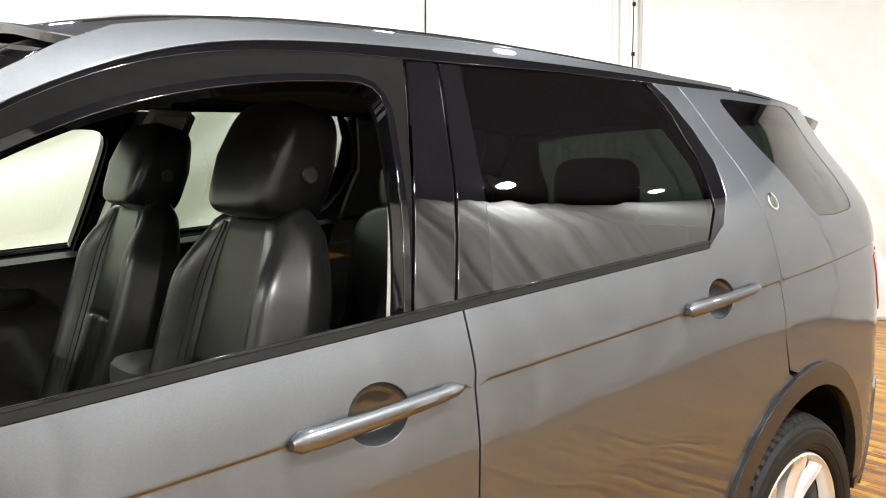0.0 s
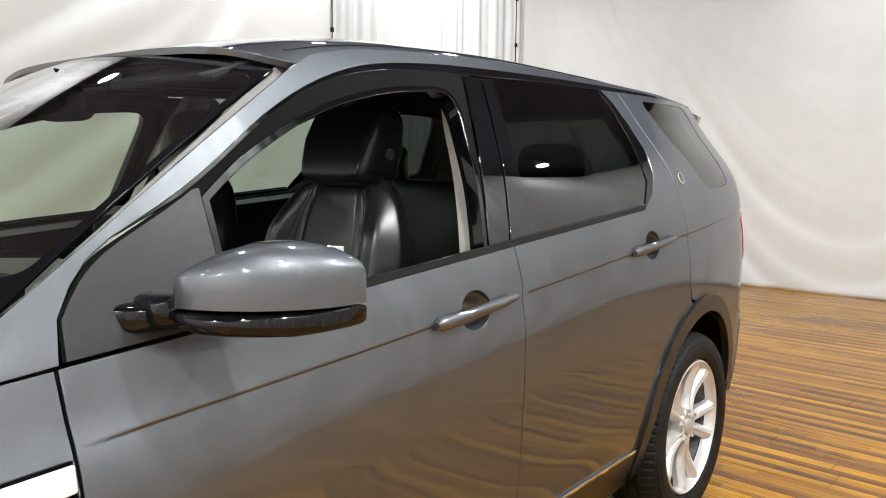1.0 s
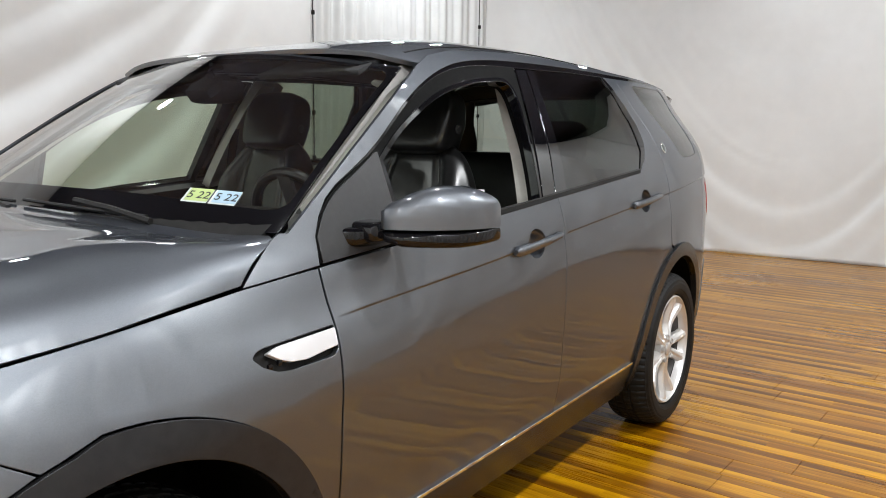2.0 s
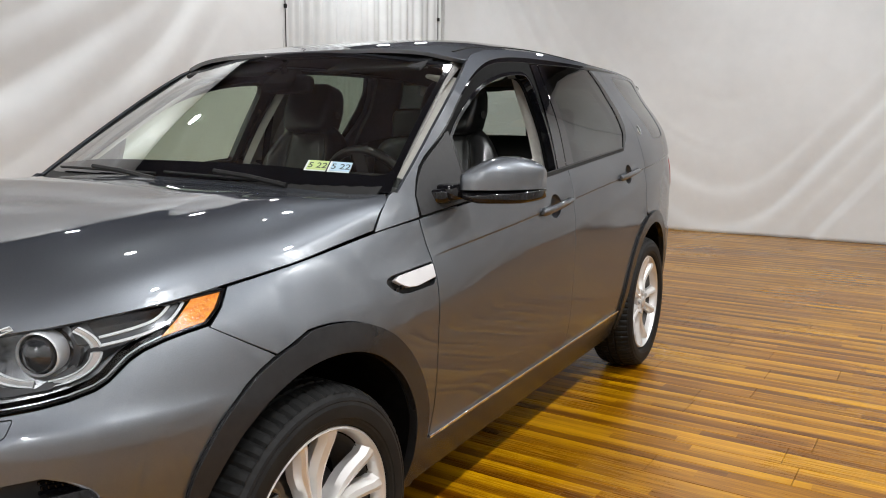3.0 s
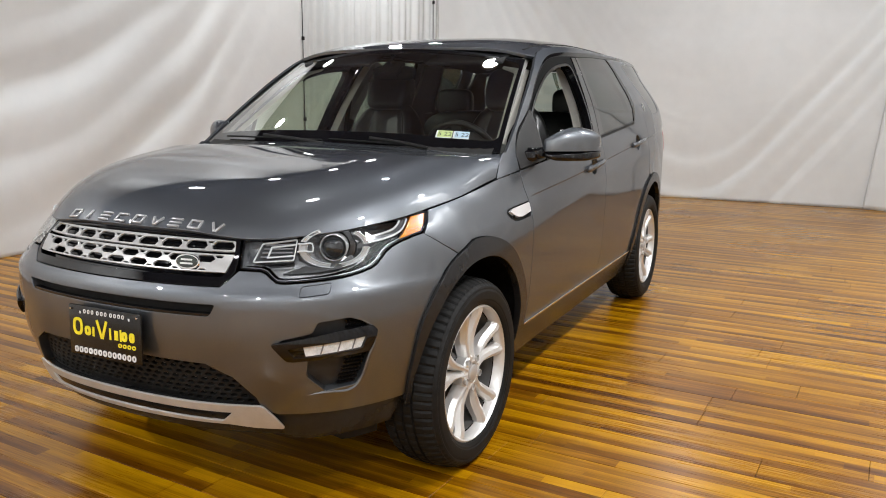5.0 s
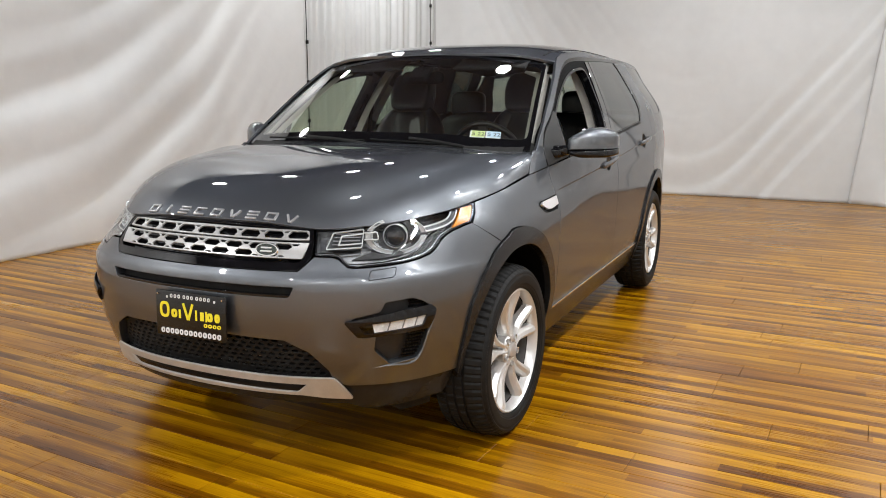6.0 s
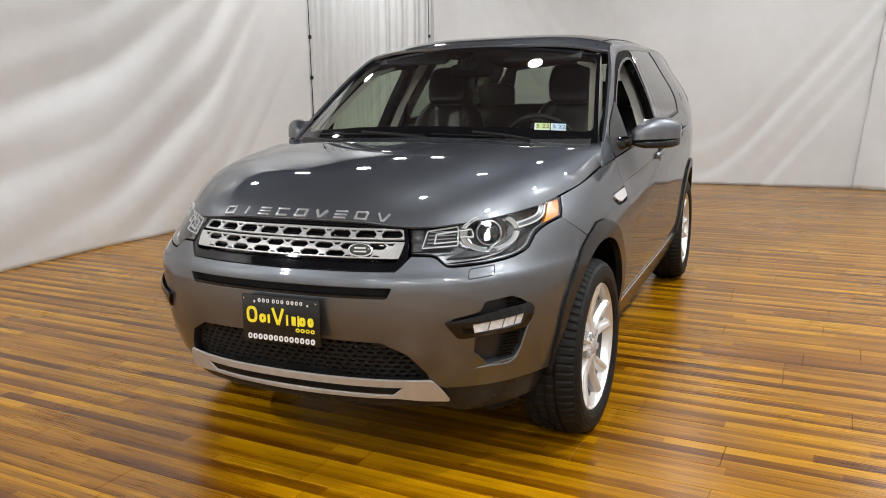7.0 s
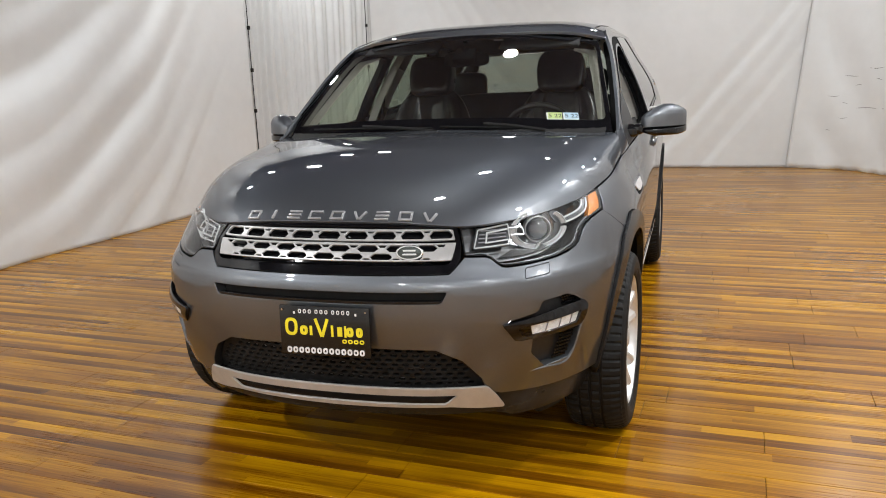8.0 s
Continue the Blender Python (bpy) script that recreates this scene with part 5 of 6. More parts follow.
for side in (1, -1):
    def put(name, d, mat, parent, label=""):
        v, f, n = d if side == 1 else flip_x(d)
        return link_mesh(name, v, f, mat, parent, label, n)
    bowl = put("headlamp", sheet(lamp_loop, round_body(-.085), .03, -.004, flange=.004), LAMP_BOWL, car, "clear headlamp with a round projector and amber corner")
    rim = shrink(np.array(lamp_loop), .0045)
    put("lamp_rim", sheet(lamp_loop, round_body(-.004), .02, .002, holes=[rim], flange=.012), GLOSS_BLACK, bowl)
    put("lamp_wall", sheet(lamp_loop, round_body(-.014), .02, .003, holes=[rim], flange=.07), LAMP_BOWL, bowl, "satin inner wall of the lamp")
    put("lens_cover", sheet(lamp_loop, round_body(-.001), .03, .003, flange=.004), LAMP_GLASS, bowl, "clear lamp cover").visible_shadow = False
    amber = [(1.146, .947), (1.218, .951), (1.182, .918), (1.150, .897), (1.048, .883), (1.092, .911)]
    put("amber_reflector", sheet(amber, round_body(-.010), .02, .002, flange=.02), AMBER, bowl, "amber corner reflector")
    shade = [(.60, .796), (.73, .797), (.82, .803), (.90, .820), (.945, .845), (1.02, .876), (.93, .874), (.88, .84), (.79, .805), (.68, .815)]
    put("lamp_shade", sheet(shade, round_body(-.072), .02, 0, flange=.01), POD_GREY, bowl, "dark inner lamp shade")
    # projector, ring and light guides
    px, py, pz = .620, -.515, .868
    aim = Matrix.Translation((px * side, py, pz)) @ Matrix.Rotation(radians(side * 24), 4, "Z") @ Matrix.Rotation(radians(90), 4, "X")
    bm = bmesh.new()
    lathe(bm, [(-.03, .041), (.006, .0435), (.010, .0425), (.011, .0405), (.007, .038)], 40, "Z")
    bm.transform(aim)
    ring_ = part("projector_ring", bm, RING_SILVER, bowl, "pale silver ring round the projector")
    bm = bmesh.new()
    lathe(bm, [(.002, .0365), (.016, .031), (.025, .018), (.028, .001)], 32, "Z")
    bm.transform(aim)
    part("projector_lens", bm, PROJECTOR, ring_, "round glass projector lens")
    bm = bmesh.new()
    lathe(bm, [(-.034, .045), (-.030, .062), (-.036, .066)], 40, "Z")
    bm.transform(aim)
    part("projector_bezel", bm, DARK_CHROME, bowl)
    for a0, a1, f0, f1 in ((165, 262, .76, 1.0), (278, 358, .80, 1.0), (8, 50, .82, 1.0), (115, 158, .84, 1.0)):
        bm = bmesh.new()
        ring_band(bm, side, a0, a1, f0 + .03, f1 - .03)
        band_ = part("light_ring", bm, RING_SILVER, bowl, "clear daytime light ring", smooth=50)
        for g0, g1 in ((f0, f0 + .045), (f1 - .045, f1)):
            bm = bmesh.new()
            ring_band(bm, side, a0, a1, g0, g1)
            bm.transform(Matrix.Translation((side * .0025, -.0025, 0)))
            part("ring_edge", bm, LENS_WHITE, band_, "white edge of the light ring", smooth=50)
    bracket = [(.652, .8655), (.690, .8655), (.7115, .867), (.7125, .876), (.7115, .885), (.690, .8865), (.655, .8865)]
    put("light_guide", sheet(band(bracket, .0030, 2), round_body(-.016), .012, 0, flange=.004), LENS_WHITE, bowl, "white light guide")
    block = round_loop([(.884, .884), (.876, .912), (.908, .919), (.922, .896), (.914, .884)], .003, 2)
    put("light_block", sheet(block, round_body(-.018), .015, 0, flange=.006), GUIDE_GREY, bowl, "clear light block")
    guides = ([(.925, .879), (1.03, .893), (1.078, .908), (1.132, .944)], [(.929, .893), (1.015, .905), (1.055, .915), (1.100, .942)])
    mid_line = [((p[0] + q[0]) / 2, (p[1] + q[1]) / 2) for p, q in zip(*guides)]
    put("guide_bed", sheet(band(mid_line, .012), round_body(-.020), .012, 0, flange=.008), GUIDE_GREY, bowl, "clear bed between the light guides")
    for line in guides:
        put("light_guide", sheet(band(line, .0036), round_body(-.016), .012, 0, flange=.004), LENS_WHITE, bowl, "white light guide")
    cell = round_loop([(.503, .838), (.528, .889), (.655, .899), (.640, .842)], .006, 2)
    put("indicator_bowl", sheet(cell, round_body(-.034), .02, 0, flange=.02), GUIDE_GREY, bowl, "ribbed bright indicator reflector")
    put("indicator_frame", sheet(cell, round_body(-.016), .015, 0, holes=[shrink(np.array(cell), .0024)], flange=.004), LENS_WHITE, bowl, "pale indicator frame")
    hook = round_loop([(.548, .849), (.560, .879), (.650, .885), (.650, .882), (.564, .876), (.554, .852), (.640, .856), (.640, .853)], .001, 2)
    put("indicator_guide", sheet(hook, round_body(-.020), .012, 0, flange=.003), LENS_WHITE, bowl, "bent white light guide")
    for k in range(4):
        z = .850 + k * .0105
        bm = bmesh.new()
        tube(bm, [tuple(body(s, z, -.028)[0] * np.array([side, 1, 1])) for s in np.linspace(.525 + .004 * k, .632 + .003 * k, 8)], .0028, 6)
        part("indicator_rib", bm, LAMP_GREY, bowl)

# rear end: tailgate, window, lamps and bumper
END = float(_arc[-1])
R0 = OUT(3.445)
gate = [(R0, .70), (OUT(3.448), .95), (OUT(3.437), 1.13), (END, 1.145), (END, .70)]
panel("tailgate", joined(sheet(gate, NOSE, .04, 0, flange=.02)), PAINT, car, "grey painted tailgate")
panel("rear_window", joined(sheet([(OUT(3.437), 1.135), (OUT(3.405), 1.25), (OUT(3.345), 1.40), (OUT(3.30), 1.52), (END, 1.53), (END, 1.15)], round_body(-.004), .04, 0, flange=.006)), REAR_GLASS, car, "tinted rear window")
corner = [(OUT(3.28), 1.13), (OUT(3.60), 1.13), (OUT(3.60), 1.30), (OUT(3.50), 1.53), (OUT(3.26), 1.53)]
panel("tail_lining", sheet(corner, round_body(-.06), .04, 0, flange=.02), TRIM_DARK, car, "dark inner lining of the tail corner", both=True)
panel("rear_bumper", joined(sheet([(OUT(3.425), .42), (R0, .60), (R0, .695), (END, .695), (END, .34), (OUT(3.43), .34)], round_body(.008), .04, 0, flange=.02)), PAINT, car, "grey painted rear bumper")
panel("tail_lamp", sheet([(OUT(3.36), 1.10), (OUT(3.435), 1.125), (OUT(3.60), 1.12), (OUT(3.60), .93), (OUT(3.44), .92), (OUT(3.38), .98)], round_body(.003), .03, .002, flange=.012), RED_LENS, car, "red tail lamp", both=True)
sp = [(0, 3.345), (.3, 3.33), (.575, 3.265), (.615, 3.285), (.632, 3.33), (.622, 3.42), (.56, 3.47), (.35, 3.51), (0, 3.53)]
sp_loop = sp + [(-x, y) for x, y in sp[-2:0:-1]]
panel("roof_spoiler", sheet(sp_loop, lambda x, y: roof_surface(x, y) + np.array([0, 0, .004]), .04, 0, flange=.03), PAINT, car, "grey roof spoiler")

# door handles: recess cup, grip and end cap
def door_handle(door, y, z, side):
    slope = math.atan(.088)
    p0 = body(s_of_y(y), z)[0]

    def spot(dy, dz, out):
        q = body(s_of_y(y + dy), z + dz, out)[0]
        return (q[0] * side, q[1], q[2])
    bm_ = bmesh.new()
    rings = []
    for r, o in ((1.03, -.0015), (.985, -.004), (.93, -.012), (.80, -.022), (.5, -.028), (.12, -.030)):
        rings.append([spot(.056 * r * math.cos(t), -.002 + .046 * r * math.sin(t), o) for t in np.linspace(0, 2 * math.pi, 28, endpoint=False)])
    skin = [[bm_.verts.new(q) for q in ring] for ring in rings]
    for a, b in zip(skin, skin[1:]):
        for i in range(28):
            bm_.faces.new((a[i], a[(i + 1) % 28], b[(i + 1) % 28], b[i]))
    bm_.faces.new(skin[-1])
    part("handle_cup", bm_, PAINT, door, "round recess behind the handle", smooth=60)
    bm_ = bmesh.new()
    rings = []
    for t in np.linspace(-1, 1, 22):
        dy = t * .150
        lift = .016 - .004 * t * t
        hh = (.0135 - .002 * t) * (1 - .5 * max(0, abs(t) - .93) / .07)
        th = .010 * (1 - .6 * max(0, abs(t) - .93) / .07)
        if abs(t) > .72:
            lift = .008
            th = .014 * (1 - .5 * max(0, abs(t) - .93) / .07)
        ctr = dy * .088
        ring = []
        for a in np.linspace(0, 2 * math.pi, 14, endpoint=False):
            cs, sn = math.cos(a), math.sin(a)
            ring.append(spot(dy, ctr + hh * math.copysign(abs(sn) ** .7, sn), lift + th * math.copysign(abs(cs) ** .7, cs)))
        rings.append(ring)
    add_rings(bm_, rings)
    return part("door_handle", bm_, PAINT, door, "grey painted door handle", smooth=50)


for k, side in enumerate((1, -1)):
    door_handle(doors_f[k], *CUPS[0], side)
    door_handle(doors_r[k], *CUPS[1], side)

# round badge on the rear quarter
p = body(s_of_y(2.68), 1.281, .002)[0]
for side in (1,):
    mm = Matrix.Translation((p[0] * side, p[1], p[2])) @ Matrix.Rotation(radians(90), 4, "Z") @ Matrix.Rotation(radians(90 - 24), 4, "X")
    bm = bmesh.new()
    oval(bm, .024, .024, .003, mm)
    disc = part("round_badge", bm, CHROME, car, "small round silver badge")
    bm = bmesh.new()
    oval(bm, .018, .018, .002, mm @ Matrix.Translation((0, 0, .0015)))
    part("badge_face", bm, BADGE_GREEN, disc)

# door mirrors
def door_mirror(side):
    """A domed painted shell on a flat-bottomed black tray with an arm to the door."""
    rows = [(.872, .022, .006, .700), (.880, .054, .014, .708), (.898, .076, .028, .722), (.93, .090, .048, .748), (.965, .094, .061, .772), (1.0, .091, .060, .797),
            (1.028, .081, .051, .820), (1.048, .066, .040, .838), (1.060, .048, .030, .850), (1.066, .026, .020, .857)]
    zb = 1.109
    bm_ = bmesh.new()
    rings = []
    for x, ry, h, cy in rows:
        ring = []
        for a in np.linspace(0, 2 * math.pi, 40, endpoint=False):
            c, s_ = math.cos(a), math.sin(a)
            yy = cy + ry * math.copysign(abs(c) ** .62, c) * (1.0 if c < 0 else .62)
            # upright lower flank, domed top
            zz = zb + (h * s_ ** 1.15 + .036 * min(1, s_ * 3.2) if s_ > 0 else 0)
            ring.append((side * x, yy, zz))
        rings.append(ring)
    add_rings(bm_, rings)
    shell = part("door_mirror", bm_, PAINT, car, "grey door mirror housing with a black lower half", smooth=75)
    bm_ = bmesh.new()
    rings = []
    for x, ry, h, cy in [(.785, .050, .07, .622), (.815, .052, .07, .640), (.845, .058, .08, .668)] + rows[1:]:
        top_, low_ = (zb - .003, zb - .044 * min(1, .45 + h / .09)) if x > .86 else (1.112, 1.066)
        ring = []
        for a in np.linspace(0, 2 * math.pi, 28, endpoint=False):
            c, s_ = math.cos(a), math.sin(a)
            yy = cy + ry * math.copysign(abs(c) ** .6, c) * (1.0 if c < 0 else .64)
            zz = (low_ + top_) / 2 + (top_ - low_) / 2 * math.copysign(abs(s_) ** .4, s_)
            ring.append((side * x, yy, zz))
        rings.append(ring)
    add_rings(bm_, rings)
    part("mirror_foot", bm_, GLOSS_BLACK, shell, "black lower mirror housing and arm", smooth=50)
    bm_ = bmesh.new()
    soft_block(bm_, (side * .842, .668, 1.100), (.085, .09, .050), 4, 20, 12)
    part("mirror_joint", bm_, GLOSS_BLACK, shell)
    bm_ = bmesh.new()
    add_box(bm_, (side * .965, .829, 1.155), (.140, .006, .080), Matrix.Rotation(radians(side * 30), 4, "Z"), bevel=.002)
    part("mirror_glass", bm_, CHROME, shell, "mirror glass")


for side in (1, -1):
    door_mirror(side)

# wheels
def wheel(y, side, phase, hub_z, size, steer=0):
    """A tyre on an alloy wheel of five split spokes, each fork with two broad bevelled arms."""
    bm_ = bmesh.new()
    prof = [(.680, .270), (.676, .300), (.680, .335), (.694, .355), (.712, .3625), (.735, .365), (.737, .357), (.745, .357), (.747, .3655), (.774, .366), (.776, .358), (.784, .358), (.786, .366), (.812, .3655),
            (.814, .357), (.822, .357), (.824, .365), (.850, .3625), (.866, .358), (.872, .3555), (.880, .351), (.884, .349), (.885, .346), (.894, .337), (.8965, .330), (.8955, .327), (.899, .318), (.900, .300), (.8985, .287), (.896, .284), (.895, .278), (.890, .268), (.882, .2645), (.870, .262)]

    def lug(k, i, r):
        if i in (3, 4, 5, 17, 18, 19, 20) and k % 4 == 0:
            return r - .006
        if i in (21, 22) and k % 4 == 0:
            return r - .003
        if i in (8, 9, 12, 13) and k % 5 == 2:
            return r - .004
        return r
    lathe(bm_, prof, 280, "X", lug)
    turn = Matrix.Translation((side * .79, y, hub_z)) @ Matrix.Rotation(radians(steer), 4, "Z") @ Matrix.Translation((-side * .79, 0, 0))
    bm_.transform(turn @ Matrix.Diagonal((side, size, size, 1)))
    tyre = part("tyre", bm_, RUBBER, car, "black ribbed road tyre", smooth=16)
    base = turn @ Matrix.Diagonal((side, .971, .971, 1))
    bm_ = bmesh.new()
    lathe(bm_, [(.874, .2600), (.884, .2570), (.8865, .2515), (.880, .2465), (.868, .2425), (.845, .238), (.845, .242)], 72)
    bm_.transform(base)
    part("wheel_rim", bm_, SILVER, tyre, "silver alloy wheel with five split spokes", smooth=35)
    bm_ = bmesh.new()
    lathe(bm_, [(.843, .2345), (.80, .232), (.70, .226), (.69, .236)], 72)
    bm_.transform(base)
    part("rim_barrel", bm_, BARREL, tyre, "inner barrel with shade put into its grey colour", smooth=35)
    # black disc added behind the spokes to stand for the shade in their gaps
    bm_ = bmesh.new()
    lathe(bm_, [(.735, .001), (.735, .224), (.728, .224), (.728, .001)], 48)
    bm_.transform(base)
    part("wheel_shade_disc", bm_, LINER, tyre, "black disc added as the shade between the spokes", smooth=35)
    # each arm runs straight out of the hub, then bends away from its fork's middle and broadens
    for k in range(5):
        for sgn in (1, -1):
            bm2 = bmesh.new()
            rings = []
            for q in (.040, .06, .08, .10, .112, .124, .15, .18, .20, .215, .228):
                t = (q - .04) / .188
                off = float(np.interp(q, [.040, .112, .228], [.0190, .0540, .0960]))
                r, a = math.hypot(q, off), radians(72 * k + phase) + sgn * math.atan2(off, q)
                wi = .0135 + .0095 * ramp(t, .22, .55) + .007 * ramp(t, .85, 1)
                wo = .0150 + .0095 * ramp(t, .20, .60) + .006 * ramp(t, .85, 1)
                x = .872 - .014 * math.sin(math.pi * min(t * 1.15, 1)) + .008 * t
                d = .052 - .010 * t
                er, et = Vector((0, math.cos(a), math.sin(a))), Vector((0, -math.sin(a), math.cos(a)))
                ring = []
                for u, h in ((-wi, -d), (-wi, -.022), (-wi * .55, -.004), (-.001, 0), (wo * .55, -.006), (wo, -.026), (wo, -d)):
                    q = er * r + et * (u * sgn)
                    ring.append((x + h, q.y, q.z))
                rings.append(ring)
            add_rings(bm2, rings)
            bm2.transform(base)
            part("spoke", bm2, SILVER, tyre, smooth=22)
    bm2 = bmesh.new()
    lathe(bm2, [(.82, .066), (.858, .068), (.866, .062), (.868, .036), (.862, .034), (.862, .001)], 48)
    bm2.transform(base)
    part("wheel_hub", bm2, SILVER, tyre, smooth=35)
    bm2 = bmesh.new()
    lathe(bm2, [(.860, .033), (.874, .031), (.878, .024), (.879, .001)], 32)
    bm2.transform(base)
    part("centre_cap", bm2, SATIN, tyre)
    for k in range(5):
        a = radians(72 * k + phase)
        bm2 = bmesh.new()
        lathe(bm2, [(.866, .0135), (.8735, .0135), (.8735, .0115), (.860, .0110), (.860, .0075), (.868, .007), (.868, .001)], 14)
        bm2.transform(base @ Matrix.Translation((0, .057 * math.cos(a), .057 * math.sin(a))))
        part("wheel_nut", bm2, SATIN, tyre)
    bm2 = bmesh.new()
    lathe(bm2, [(.77, .001), (.77, .155), (.80, .155), (.80, .10), (.82, .06), (.82, .001)], 40)
    add_box(bm2, (.79, -.12, .05), (.07, .08, .14), bevel=.012)
    bm2.transform(base)
    part("brake_disc", bm2, DARK_CHROME, tyre, "dull steel brake disc")


for side in (1, -1):
    wheel(-.010, side, 55, .344, .949, -2)
    wheel(WB, side, 27, .3555, .971)
bm = bmesh.new()
add_box(bm, (0, 1.45, .33), (1.30, 3.5, .16), bevel=.04)
add_box(bm, (0, 1.38, .27), (1.1, 3.2, .06), bevel=.02)
part("underbody", bm, LINER, car, "black underbody")
# bulkheads that close the engine bay and the wheel housings from the cabin
bm = bmesh.new()
add_box(bm, (0, .42, .72), (1.30, .03, .62))
add_box(bm, (0, -.10, .62), (.96, .9, .45), bevel=.05)
part("engine_bay", bm, LINER, car, "dark engine bay block")

# ---- inside the car ----
panel("headliner", sheet([(x * .93, y + (.05 if y < 1.06 else 0)) for x, y in roof_loop], lambda x, y: roof_surface(x, y) - np.array([0, 0, .035]), .06, 0, flange=.004), HEADLINER, car, "dark cloth headliner")
for data, name, mat, label in (
        (sheet([(.56, .45), (.56, 1.04), (1.48, 1.112), (1.53, .45)], flank(-.075), .05, 0, flange=.05), "door_lining", TRIM_DARK, "black inner door lining"),
        (sheet([(1.62, .45), (1.60, 1.12), (2.40, 1.18), (2.34, .75), (2.25, .45)], flank(-.075), .05, 0, flange=.05), "door_lining", TRIM_DARK, "black inner door lining"),
        (sheet([(1.512, 1.10), (1.675, 1.13), (1.78, 1.545), (1.655, 1.545), (1.611, 1.44)], flank(-.068), .04, 0, flange=.045), "pillar_lining", TRIM_LIGHT, "pale inner door pillar lining"),
        (sheet([(2.47, 1.18), (2.92, 1.235), (2.70, 1.56), (2.42, 1.56), (2.50, 1.38)], flank(-.05), .04, 0, flange=.02), "pillar_lining", TRIM_DARK, "dark rear pillar lining"),
        (sheet([(.46, 1.10), (.56, 1.165), (.95, 1.43), (1.10, 1.50), (1.35, 1.55), (1.35, 1.575), (1.06, 1.515), (.95, 1.443), (.52, 1.138)], flank(-.06), .04, 0, flange=.02), "pillar_lining", TRIM_MID, "pale inner windscreen pillar lining")):
    panel(name, data, mat, car, label, both=True)
trim_loop = [(.925, .16), (1.0, .14), (1.0, .50), (1.0, .965), (.80, .965), (.80, .935), (.905, .90), (.918, .50)]
panel("pillar_cover", sheet(round_loop(trim_loop, .02), lambda u, v: screen_surface(u, v) + np.stack([u * 0, .060 + .10 * (1 - u), -.035 + 0 * v], 1), .04, 0, flange=.004), TRIM_LIGHT, car, "pale inner cover of the windscreen pillar", both=True)
for side in (1, -1):
    bm = bmesh.new()
    soft_block(bm, (side * .79, 1.05, .98), (.09, .62, .07), 5)
    part("door_armrest", bm, LEATHER, car, "black padded door armrest")
    bm = bmesh.new()
    tube(bm, [(side * .80, .80, 1.05), (side * .785, .84, 1.03), (side * .785, .92, 1.03), (side * .80, .97, 1.05)], .010, 8)
    part("inner_door_handle", bm, CHROME, car, "chrome inner door handle")


def dash_profile():
    return [(.40, .80), (.40, 1.075), (.50, 1.10), (.62, 1.108), (.74, 1.098), (.82, 1.06), (.83, .98), (.80, .90), (.84, .80), (.76, .62), (.55, .60)]


bm = bmesh.new()
rings = []
for x in np.linspace(-.76, .76, 33):
    hump = .025 * math.exp(-((x - .38) / .17) ** 4)
    ring = []
    for y, z in dash_profile():
        ring.append((x, y + .05 * (x / .76) ** 2 - (.03 if y > .7 and abs(x) < .15 else 0), z + (hump if z > 1.0 and y > .45 else 0) - .02 * (x / .76) ** 4))
    rings.append(ring)
add_rings(bm, rings)
part("dashboard", bm, DASH_GREY, car, "dark grey soft dashboard", smooth=40)
bm = bmesh.new()
add_box(bm, (0, .815, .99), (.24, .02, .13), bevel=.008)
part("screen_panel", bm, GLOSS_BLACK, car, "black centre display")
for x in (-.60, -.17, .17, .60):
    bm = bmesh.new()
    add_box(bm, (x, .835, 1.03), (.10, .02, .05), bevel=.008)
    part("air_vent", bm, SATIN, car, "dashboard air vent")
bm = bmesh.new()
add_box(bm, (0, 1.22, .70), (.22, .95, .28), bevel=.04)
soft_block(bm, (0, 1.50, .88), (.20, .34, .10), 5)
part("centre_console", bm, TRIM_DARK, car, "black centre console with an armrest")
# steering wheel
sw = Matrix.Translation((.375, .93, 1.045)) @ Matrix.Rotation(radians(-66), 4, "X")
bm = bmesh.new()
rings = []
for a in np.linspace(0, 2 * math.pi, 48, endpoint=False):
    rings.append([sw @ Vector(((.182 + .016 * math.cos(t)) * math.cos(a), (.182 + .016 * math.cos(t)) * math.sin(a), .016 * math.sin(t))) for t in np.linspace(0, 2 * math.pi, 10, endpoint=False)])
add_rings(bm, rings, closed=True)
steer = part("steering_wheel", bm, LEATHER, car, "black leather steering wheel")
bm = bmesh.new()
soft_block(bm, (0, -.01, -.01), (.16, .13, .06), 4)
for a in (0, 180, 270):
    add_box(bm, (.12 * math.cos(radians(a)), .12 * math.sin(radians(a)), -.008), (.13 if a != 270 else .05, .035 if a != 270 else .12, .014), bevel=.005)
bm.transform(sw)
part("wheel_spokes", bm, TRIM_DARK, steer)
bm = bmesh.new()
tube(bm, [(.385, .93, 1.03), (.385, .62, .90)], .04, 12)
part("steering_column", bm, TRIM_DARK, car)


